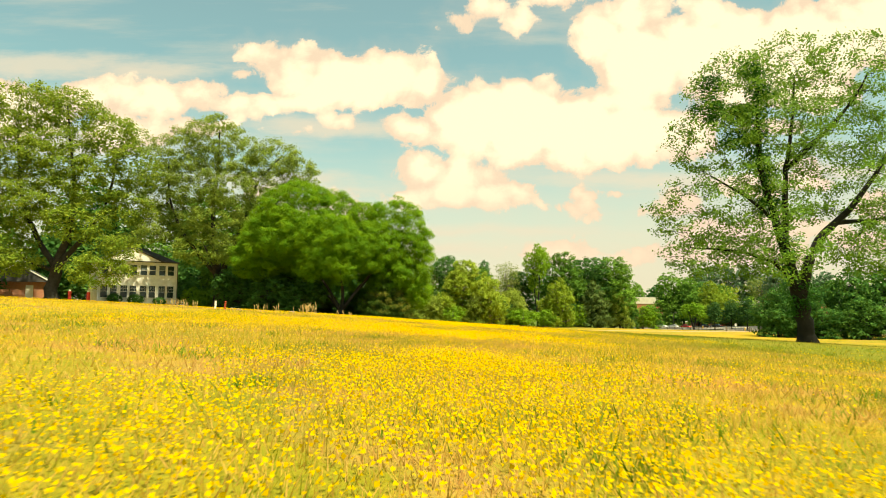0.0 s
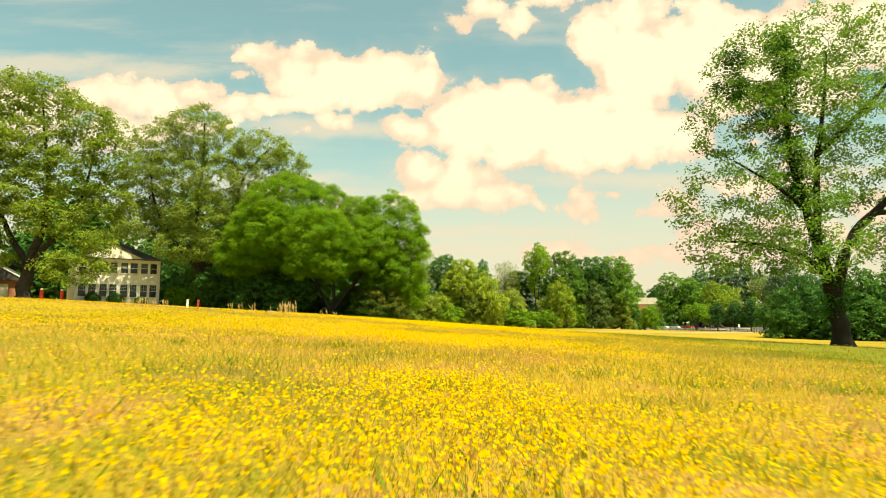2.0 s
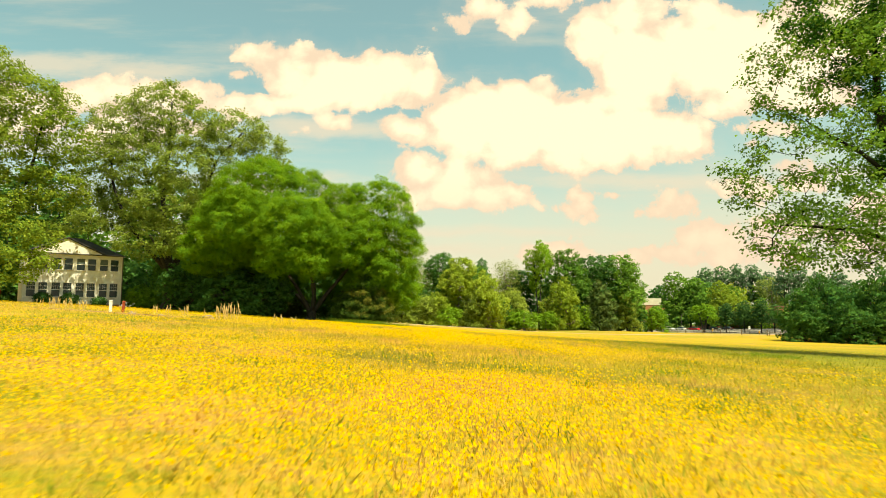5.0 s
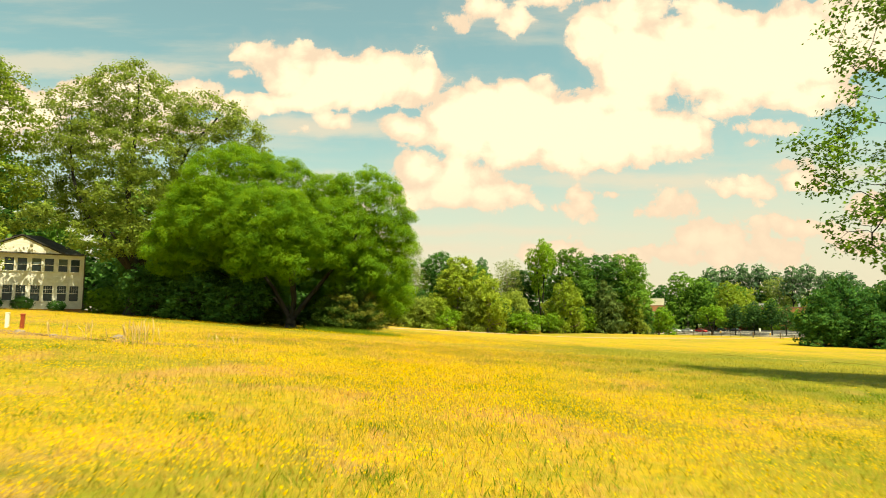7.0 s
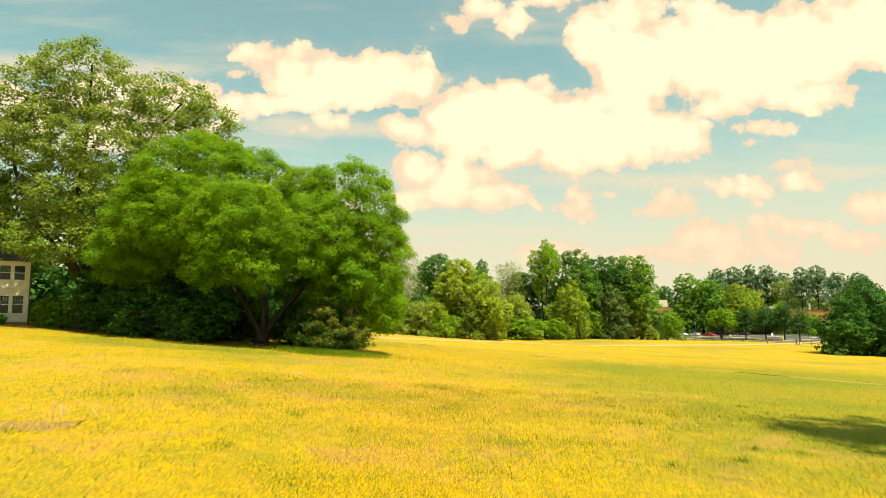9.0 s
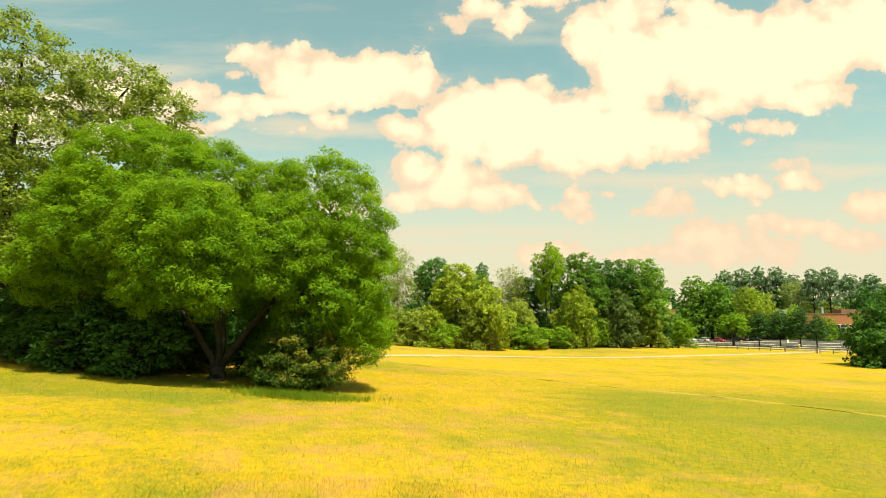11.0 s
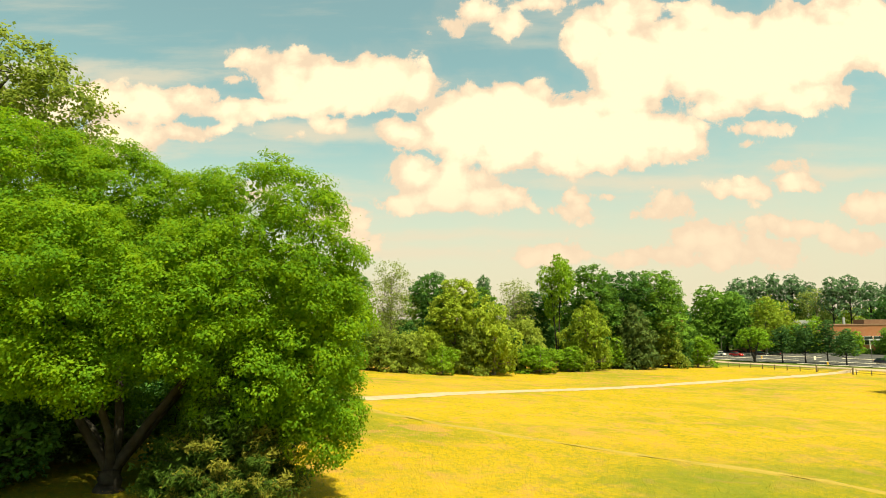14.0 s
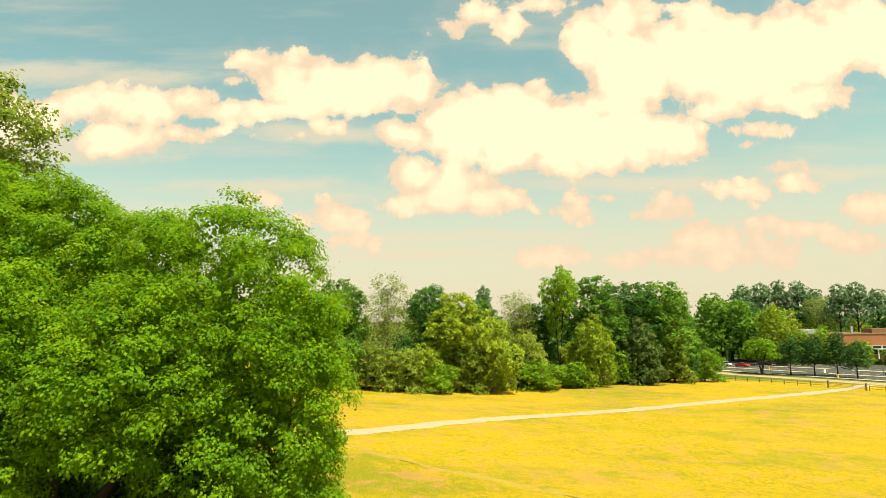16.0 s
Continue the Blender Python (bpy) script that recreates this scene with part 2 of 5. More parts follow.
def ground_z(x, y):
    """Height of the land: it falls to the right and away, with soft swells."""
    x, y = np.asarray(x, float), np.asarray(y, float)
    u, v = np.clip(x, -70, 130) / 100, np.clip(y, -40, 260) / 100
    z = (0.146 - 5.523 * u + 0.630 * v - 0.071 * u * u - 1.378 * u * v - 1.311 * v * v + 1.939 * u ** 3 - 0.120 * u * u * v + 0.709 * u * v * v + 0.256 * v ** 3)
    for a, b, s, h in ((14, 104, 24, -0.62), (52, 203, 24, 0.66), (95, 203, 24, 0.64), (27, 47, 12, 0.28), (-10, 47, 10, 0.16), (14, 185, 18, -0.92), (5, 76, 12, -0.00)):
        z = z + h * np.exp(-((x - a) ** 2 + (y - b) ** 2) / (2 * s * s))
    return z


def gz(x, y):
    return float(ground_z(x, y))


def mesh_object(name, verts, faces, mat, parent=None, smooth=False):
    me = bpy.data.meshes.new(name)
    me.from_pydata([tuple(v) for v in verts], [], faces)
    me.materials.append(mat)
    if smooth:
        me.shade_smooth()
    ob = new(name, me)
    ob.parent = parent
    return ob


def fast_mesh(name, verts, corners, size, mat, parent=None, smooth=False):
    """Mesh from arrays: faces of one size (3 or 4 corners)."""
    me = bpy.data.meshes.new(name)
    n = len(corners) // size
    me.vertices.add(len(verts))
    me.vertices.foreach_set("co", np.ascontiguousarray(verts, np.float32).ravel())
    me.loops.add(len(corners))
    me.loops.foreach_set("vertex_index", np.ascontiguousarray(corners, np.int32))
    me.polygons.add(n)
    me.polygons.foreach_set("loop_start", np.arange(0, n * size, size, dtype=np.int32))
    me.update(calc_edges=True)
    me.materials.append(mat)
    if smooth:
        me.shade_smooth()
    ob = new(name, me)
    ob.parent = parent
    return ob


def grid_mesh(name, xs, ys, lift, mat):
    X, Y = np.meshgrid(xs, ys)
    Z = ground_z(X, Y) + lift
    v = np.stack([X, Y, Z], -1).reshape(-1, 3)
    w = len(xs)
    i = (np.arange(len(ys) - 1)[:, None] * w + np.arange(w - 1)).ravel()
    q = np.stack([i, i + 1, i + 1 + w, i + w], -1).ravel()
    return fast_mesh(name, v, q, 4, mat, smooth=True)


def patches(k, co):
    """Where the meadow is lush green and where it is tan straw: two masks, 0 to 1."""
    px = k.t.nodes.new("ShaderNodeSeparateXYZ")
    k.t.links.new(co, px.inputs[0])
    tan = k.span(k.noise(co, 0.34, 5, 0.65, 0.6), 0.50, 0.62)
    lush = k.span(k.noise(k.vec("ADD", co, (31.0, 7.0, 0.0)), 0.16, 6, 0.68, 0.8), 0.49, 0.66)
    rough = k.math("MULTIPLY", k.math("SUBTRACT", k.noise(co, 0.3, 5, 0.65), 0.5), 26.0)
    # lush grass about the maple, below the oak and down the slope beyond it
    # this darker green also has the shade under the trees painted in
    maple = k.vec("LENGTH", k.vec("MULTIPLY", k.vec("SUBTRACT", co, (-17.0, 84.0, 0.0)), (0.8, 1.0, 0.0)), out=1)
    shaded_lush = k.span(k.math("ADD", maple, k.math("MULTIPLY", rough, 0.5)), 12.0, 7.0, 0.0, 0.85)
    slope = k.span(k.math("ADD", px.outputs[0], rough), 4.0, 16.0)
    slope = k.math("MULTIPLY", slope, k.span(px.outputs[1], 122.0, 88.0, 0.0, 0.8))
    lush = k.math("MAXIMUM", k.math("MULTIPLY", lush, k.span(px.outputs[1], 100.0, 50.0, 0.06, 0.65)), k.math("MAXIMUM", shaded_lush, slope))
    return tan, lush


def meadow_material():
    m, k = material("meadow", 0.95, spec=0.1)
    co = place(k)
    broad = k.noise(co, 0.05, 4, 0.6, 0.4)
    mid = k.noise(co, 0.35, 5, 0.65)
    fine = k.math("ADD", k.math("MULTIPLY", k.noise(co, 7.0, 4, 0.7), 0.5), k.math("MULTIPLY", k.noise(co, 1.7, 4, 0.7), 0.5))
    f = k.math("ADD", k.math("MULTIPLY", broad, 0.35), k.math("ADD", k.math("MULTIPLY", mid, 0.25), k.math("MULTIPLY_ADD", fine, 0.5, -0.10)))
    grass = k.ramp(f, (0.39, (0.185, 0.178, 0.014)), (0.46, (0.250, 0.206, 0.020)), (0.52, (0.340, 0.224, 0.031)), (0.59, (0.405, 0.252, 0.060)))
    px = k.t.nodes.new("ShaderNodeSeparateXYZ")
    k.t.links.new(co, px.inputs[0])
    lawn = k.span(k.math("ADD", px.outputs[1], k.math("MULTIPLY", px.outputs[0], 0.55)), 262.0, 285.0)
    tan, lush = patches(k, co)
    grass = k.mix(k.math("MULTIPLY", tan, 0.75), grass, (0.330, 0.190, 0.066))
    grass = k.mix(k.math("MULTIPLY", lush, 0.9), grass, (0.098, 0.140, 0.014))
    # drifts of yellow flowers
    drift = k.math("ADD", k.noise(k.vec("MULTIPLY", co, (0.5, 1.0, 1.0)), 0.075, 4, 0.6), k.math("MULTIPLY", k.noise(co, 0.8, 3), 0.25))
    speck = k.math("ADD", k.math("MULTIPLY", k.noise(co, 16.0, 3, 0.6), 0.5), k.math("MULTIPLY", k.noise(co, 2.6, 4, 0.7), 0.5))
    fl = k.math("MULTIPLY", k.span(drift, 0.48, 0.70), k.span(speck, 0.43, 0.57))
    col = k.mix(k.math("MULTIPLY", fl, k.math("MULTIPLY_ADD", lush, -0.5, 0.8)), grass, (0.470, 0.285, 0.008))
    col = k.mix(lawn, col, (0.078, 0.117, 0.015))
    k.t.links.new(col, k.bsdf.inputs["Base Color"])
    bumped(k, k.math("ADD", fine, k.noise(co, 30, 3)), 0.45, 0.12)
    return m


MEADOW = meadow_material()


def build_ground():
    near = np.arange(-75, 135.1, 1.5)
    xs = np.concatenate([np.array([-2600, -1200, -600, -320, -200, -140, -105, -88]), near, np.array([150, 180, 230, 320, 600, 1200, 2600])])
    far = np.arange(-45, 265.1, 1.5)
    ys = np.concatenate([np.array([-2600, -1200, -500, -220, -120, -75]), far, np.array([275, 295, 330, 420, 650, 1200, 2600])])
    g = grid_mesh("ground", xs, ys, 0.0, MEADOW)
    tagged(g, "wide meadow of yellow buttercups, straw and green grass", "meadow", kind="structure")


build_ground()

# ---- trees ----


def tube(path, radii, sides=6):
    """Verts and quads of a tapered tube along a path."""
    path, radii = np.asarray(path, float), np.asarray(radii, float)
    tan = np.gradient(path, axis=0)
    tan /= np.linalg.norm(tan, axis=1)[:, None] + 1e-9
    ref = np.where(np.abs(tan[:, 2:3]) > 0.9, np.array([[1.0, 0, 0]]), np.array([[0, 0, 1.0]]))
    a = np.cross(tan, ref)
    a /= np.linalg.norm(a, axis=1)[:, None] + 1e-9
    b = np.cross(tan, a)
    th = np.arange(sides) * 2 * math.pi / sides
    ring = a[:, None] * np.cos(th)[None, :, None] + b[:, None] * np.sin(th)[None, :, None]
    v = (path[:, None] + ring * radii[:, None, None]).reshape(-1, 3)
    n = len(path)
    i = np.arange(n - 1)[:, None] * sides
    j = np.arange(sides)
    j2 = (j + 1) % sides
    q = np.stack([i + j, i + j2, i + sides + j2, i + sides + j], -1).reshape(-1)
    return v, q


def join_tubes(tubes):
    V, Q, o = [], [], 0
    for v, q in tubes:
        V.append(v)
        Q.append(q + o)
        o += len(v)
    return np.concatenate(V), np.concatenate(Q)


def bend(rng, a, b, n, sag):
    t = np.linspace(0, 1, n)[:, None]
    mid = (a + b) / 2 + rng.normal(0, sag, 3)
    return (1 - t) ** 2 * a + 2 * t * (1 - t) * mid + t ** 2 * b


def leaves(rng, centres, outs, count, spread, size, flat=1.1, long=1.7):
    """Rhombic leaves scattered about clump centres; a leaf's face leans outwards and upwards."""
    n = len(centres) * count
    c = np.repeat(centres, count, 0) + rng.normal(0, 1, (n, 3)) * spread * np.array([1, 1, 0.75])
    o = np.repeat(outs, count, 0) * flat + rng.normal(0, 0.42, (n, 3)) + np.array([0, 0, 0.3])
    o /= np.linalg.norm(o, axis=1)[:, None]
    r = rng.normal(0, 1, (n, 3))
    a = np.cross(o, r)
    a /= np.linalg.norm(a, axis=1)[:, None] + 1e-9
    b = np.cross(o, a)
    s = size * rng.uniform(0.6, 1.35, (n, 1))
    a, b = a * s * long * 0.5, b * s * 0.5
    tip = o * s * 0.22
    v = np.stack([c - a, c + b * 0.95 + tip, c + a, c - b * 0.95 + tip], 1).reshape(-1, 3)
    return v, np.arange(n * 4)


def crown_points(rng, lobes, per_m2, fill=0.25, puff=0.3, knots=34, flat=0.62, lift=0.5):
    """Leaf places on small pads that cover the crown's lobes, the way outwards, and the pads' middles."""
    C, O, K = [], [], []
    box3 = np.array(lobes, float)
    for i, (x, y, z, rx, ry, rz) in enumerate(lobes):
        r3 = np.array([rx, ry, rz])
        mean = float(r3.mean())
        m = int(rng.integers(knots - 4, knots + 4)) if knots < 200 else int(knots * 0.01 * mean * mean)
        g = np.arange(m) + 0.5
        tz, ta = 1 - 2 * g / m, g * 2.39996 + rng.uniform(0, 6.28)
        d = np.stack([np.sqrt(1 - tz * tz) * np.cos(ta), np.sqrt(1 - tz * tz) * np.sin(ta), tz], -1) + rng.normal(0, 0.16, (m, 3))
        d /= np.linalg.norm(d, axis=1)[:, None]
        rad = rng.uniform(0.76, 0.95, m)
        rad[rng.uniform(size=m) < 0.2] *= 0.6
        mid = np.array([x, y, z]) + d * rad[:, None] * r3
        for c, way in zip(mid, d):
            # leave out what lies deep inside another lobe
            deep = np.linalg.norm((c - box3[:, :3]) / box3[:, 3:], axis=1)
            deep[i] = 9
            if deep.min() < 0.70:
                continue
            r = (mean * puff if knots < 200 else puff) * rng.uniform(0.7, 1.25)
            n = max(3, int(4 * math.pi * r * r * per_m2))
            e = rng.normal(0, 1, (n, 3)) + way * 0.6 + np.array([0, 0, lift])
            e /= np.linalg.norm(e, axis=1)[:, None]
            q = np.where(rng.uniform(size=n) < fill, rng.uniform(0.3, 0.9, n), rng.uniform(0.85, 1.1, n))
            C.append(c + e * q[:, None] * r * np.array([1, 1, flat]))
            O.append(e + np.array([0, 0, 0.25]))
            K.append(c)
    return np.concatenate(C), np.concatenate(O), np.array(K)


def branch_out(rng, nodes, widths, ends, tip=0.010, girth=0.5):
    """Boughs that fork from the stems and reach every end: each end joins the nearest wood that leads to it; wood thickens with what it bears."""
    N = [np.array(n) for n in nodes]
    first = len(N)
    up = [-1] * first
    run = [0.0] * first
    P = np.zeros((first + len(ends) * 3, 3))
    L = np.zeros(len(P))
    P[:first] = nodes
    count = first
    gap = np.array([np.min(np.linalg.norm(nodes - e, axis=1)) for e in ends])
    for e in ends[np.argsort(gap)]:
        dist = np.linalg.norm(P[:count] - e, axis=1)
        j = int(np.argmin(dist + 0.16 * L[:count] + 0.5 * np.maximum(0, P[:count, 2] - e[2] - 0.3)))
        a = P[j].copy()
        step = e - a
        length = float(np.linalg.norm(step))
        for t in (0.35, 0.7, 1.0):
            w = a + step * t + (rng.normal(0, 0.07 * length, 3) if t < 1 else 0) + np.array([0, 0, -0.05 * length * math.sin(3.14 * t)])
            P[count] = w
            L[count] = L[j] + length * 0.34
            up.append(j)
            j = count
            count += 1
    P = P[:count]
    load = np.zeros(count)
    for i in range(count - 1, first - 1, -1):
        load[i] = max(load[i], 0) + (1.0 if load[i] == 0 else 0)
        load[up[i]] += load[i]
    limit = np.concatenate([widths, np.full(count - first, 9.0)])
    tubes = []
    for i in range(first, count):
        j = up[i]
        ra = tip * max(load[i], 1) ** girth
        rb = min(limit[j] * 0.8, tip * max(load[j], 1) ** girth, ra * 1.5)
        tubes.append(tube(np.stack([P[j], P[i]]), [rb, min(ra, rb)], 4 if load[i] < 12 else 6))
    return tubes


def make_tree(name, label, at, lobes, stems, mat, seed, per_m2=1.2, count=14, spread=0.25, size=0.3,
              bark=None, twigs=5, fill=0.25, floor=0.3, leaf_long=1.7, extra=(), puff=0.3, knots=34, core=0.6, category="tree",
              grown=0, flat=0.62, lift=0.5, tilt=1.1):
    """A tree: tapered stems with limbs to every lobe, twigs to clumps, and a crown of single leaves.
    stems: (points from the base up, radius at the base, radius at the tip). extra: (lobes, material, per_m2) of other foliage in it."""
    rng = np.random.default_rng(seed)
    root = new(name)
    root.location = at
    tagged(root, label, category)
    tubes, nodes, widths = [], [], []
    for pts, r0, r1 in stems:
        p = np.asarray(pts, float)
        t = np.linspace(0, len(p) - 1, len(p) * 3 - 2)
        p = np.stack([np.interp(t, np.arange(len(p)), p[:, i]) for i in range(3)], -1)
        p[1:-1] = (p[:-2] + p[1:-1] * 2 + p[2:]) / 4
        p[1:] += rng.normal(0, r0 * 0.10, (len(p) - 1, 3))
        r = np.linspace(r0, r1, len(p))
        if p[0, 2] < 0.2:
            r[0] *= 1.35
            p, r = np.concatenate([[p[0] - [0, 0, 0.7]], p]), np.concatenate([[r[0] * 1.25], r])
        tubes.append(tube(p, r, 10))
        nodes.append(p[3:])
        widths.append(r[3:])
    nodes, widths = np.concatenate(nodes), np.concatenate(widths)
    C, O, K = crown_points(rng, lobes, per_m2, fill, puff, knots, flat, lift)
    keep = C[:, 2] > floor
    C, O = C[keep], O[keep]
    if grown:
        K = K[K[:, 2] > floor]
        tubes += branch_out(rng, nodes, widths, K[rng.permutation(len(K))[:grown]])
    for (x, y, z, rx, ry, rz) in () if grown else lobes:
        c = np.array([x, y, z - rz * 0.2])
        cost = np.linalg.norm(nodes - c, axis=1) + 1.2 * np.maximum(0, nodes[:, 2] - 0.75 * z)
        i = int(np.argmin(cost))
        a, r0 = nodes[i], min(widths[i] * 0.7, 0.03 * np.linalg.norm(nodes[i] - c) + 0.05)
        p = bend(rng, a, c, 9, 0.10 * np.linalg.norm(c - a))
        p[1:-1] += rng.normal(0, 0.02 * np.linalg.norm(c - a), (7, 3))
        tubes.append(tube(p, np.linspace(r0, r0 * 0.4, 9), 6))
        near = np.argsort(np.linalg.norm((C - [x, y, z]) / [rx, ry, rz], axis=1) + rng.uniform(0, 1.0, len(C)))[:twigs]
        for jn in near:
            s = p[rng.integers(3, 9)]
            tubes.append(tube(bend(rng, s, C[jn], 5, 0.12 * np.linalg.norm(C[jn] - s)), np.linspace(r0 * 0.36, r0 * 0.07, 5), 4))
    v, q = join_tubes(tubes)
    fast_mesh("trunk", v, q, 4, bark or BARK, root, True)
    v, q = leaves(rng, C, O, count, spread, size, flat=tilt, long=leaf_long)
    inner = []
    for (x, y, z, rx, ry, rz) in lobes:
        n = int(core * rx * ry * rz)
        d = rng.normal(0, 1, (n, 3))
        d *= (rng.uniform(0.1, 0.82, n) / np.linalg.norm(d, axis=1))[:, None]
        inner.append(np.array([x, y, z]) + d * [rx, ry, rz])
    inner = np.concatenate(inner)
    inner = inner[inner[:, 2] > floor + 0.5]
    if len(inner):
        v2, q2 = leaves(rng, inner, np.zeros((len(inner), 3)), 2, spread, min(size * 2.8, 0.7), long=1.3)
        v, q = np.concatenate([v, v2]), np.concatenate([q, q2 + len(v)])
    fast_mesh("crown", v, q, 4, mat, root)
    for lob, mt, per in extra:
        C2, O2, _ = crown_points(rng, lob, per, 0.4)
        v, q = leaves(rng, C2, O2, count, spread, size * 0.9)
        tagged(fast_mesh("crown", v, q, 4, mt, root), "denser darker leaves in the crown")
    return root

# the lone oak on the open side of the meadow
OAK_AT = (27.0, 47.3, gz(27.0, 47.3))
make_tree("oak_tree", "tall lone oak with forked trunk and thin fresh leaves", OAK_AT,
          [(-4.6, 0, 19.3, 3.2, 3.4, 2.9), (-0.4, 0.5, 20.9, 3.6, 3.4, 2.8), (4.6, -0.5, 20.8, 3.6, 3.4, 2.8), (8.2, 0, 18.6, 3.0, 3.2, 3.0),
           (-6.4, 0, 15.2, 3.2, 3.4, 2.8), (-1.6, -1.5, 16.0, 3.6, 3.6, 3.2), (3.2, 1, 16.0, 3.8, 3.6, 3.2), (7.6, -1, 14.2, 3.8, 3.6, 3.2),
           (-8.2, 0, 9.8, 2.9, 3.4, 2.5), (-4.2, -2, 10.6, 3.6, 3.4, 2.9), (0, 2, 11.2, 3.5, 3.4, 2.8), (5.0, -2, 10.8, 3.8, 3.4, 2.8), (9.4, 0.5, 9.8, 3.2, 3.4, 2.4),
           (-7.9, -0.5, 6.3, 2.8, 3.0, 1.7), (-3.8, 2, 6.6, 3.0, 3.0, 1.8), (-3.2, -3, 6.2, 2.8, 2.6, 1.7), (6.4, 1.5, 6.8, 3.0, 3.0, 1.7), (2.6, -3, 7.0, 2.6, 2.4, 1.5)],
          [([(0, 0, 0), (-0.1, 0, 1.5), (-0.3, 0, 3.0), (-0.5, 0, 4.2)], 0.60, 0.50),
           ([(-0.4, 0, 3.6), (-1.2, 0.1, 6.7), (-1.9, 0.2, 9.6), (-2.9, 0.2, 13.4), (-2.8, 0.1, 17.0), (-2.7, 0, 20.4)], 0.40, 0.09),
           ([(-1.2, 0.1, 6.6), (-0.9, 0.5, 10.5), (-0.5, 0.8, 13.4), (0.1, 0.8, 15.8), (0.5, 0.6, 20.6)], 0.27, 0.07),
           ([(-0.5, 0.8, 13.2), (2.3, 0.6, 15.8), (4.8, 0.2, 18.6), (5.8, 0, 20.6)], 0.19, 0.06),
           ([(-0.3, 0, 3.4), (0.2, -0.1, 5.6), (1.1, -0.2, 7.6), (2.4, -0.5, 8.9), (4.0, -0.6, 10.6), (6.4, -0.6, 13.8), (7.6, -0.2, 17.6)], 0.44, 0.07),
           ([(-0.5, 0, 4.2), (-2.4, -0.5, 6.0), (-5.2, -0.6, 6.8), (-8.4, -0.4, 7.0)], 0.20, 0.05),
           ([(-1.7, 0.2, 9.0), (-4.0, 0, 11.0), (-6.6, 0.2, 12.6)], 0.16, 0.05),
           ([(2.4, -0.5, 8.9), (5.4, 0.4, 9.2), (9.0, 0.6, 9.8)], 0.2, 0.05)],
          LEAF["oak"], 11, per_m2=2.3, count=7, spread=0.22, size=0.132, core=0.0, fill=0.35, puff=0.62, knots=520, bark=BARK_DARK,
          grown=1500, flat=0.7, lift=0.35, tilt=0.5, leaf_long=1.5,
          extra=(([(-6.8, -0.6, 17.4, 1.3, 1.0, 0.9), (-6.4, -0.6, 19.6, 1.1, 0.9, 0.6), (-4.5, -0.6, 17.3, 0.9, 0.8, 0.7), (-3.6, -0.6, 20.6, 0.8, 0.8, 0.8), (-2.7, -0.2, 18.9, 0.7, 0.7, 1.9),
                   (-3.0, 0, 15.2, 0.8, 0.8, 2.0), (-4.2, 0, 15.4, 1.2, 0.9, 0.7), (-2.2, 0.2, 11.4, 0.6, 0.6, 2.4), (-0.4, 0, 3.4, 0.62, 0.62, 1.9), (-1.1, 0, 6.6, 0.6, 0.6, 1.6)], LEAF["ivy"], 4.6),))

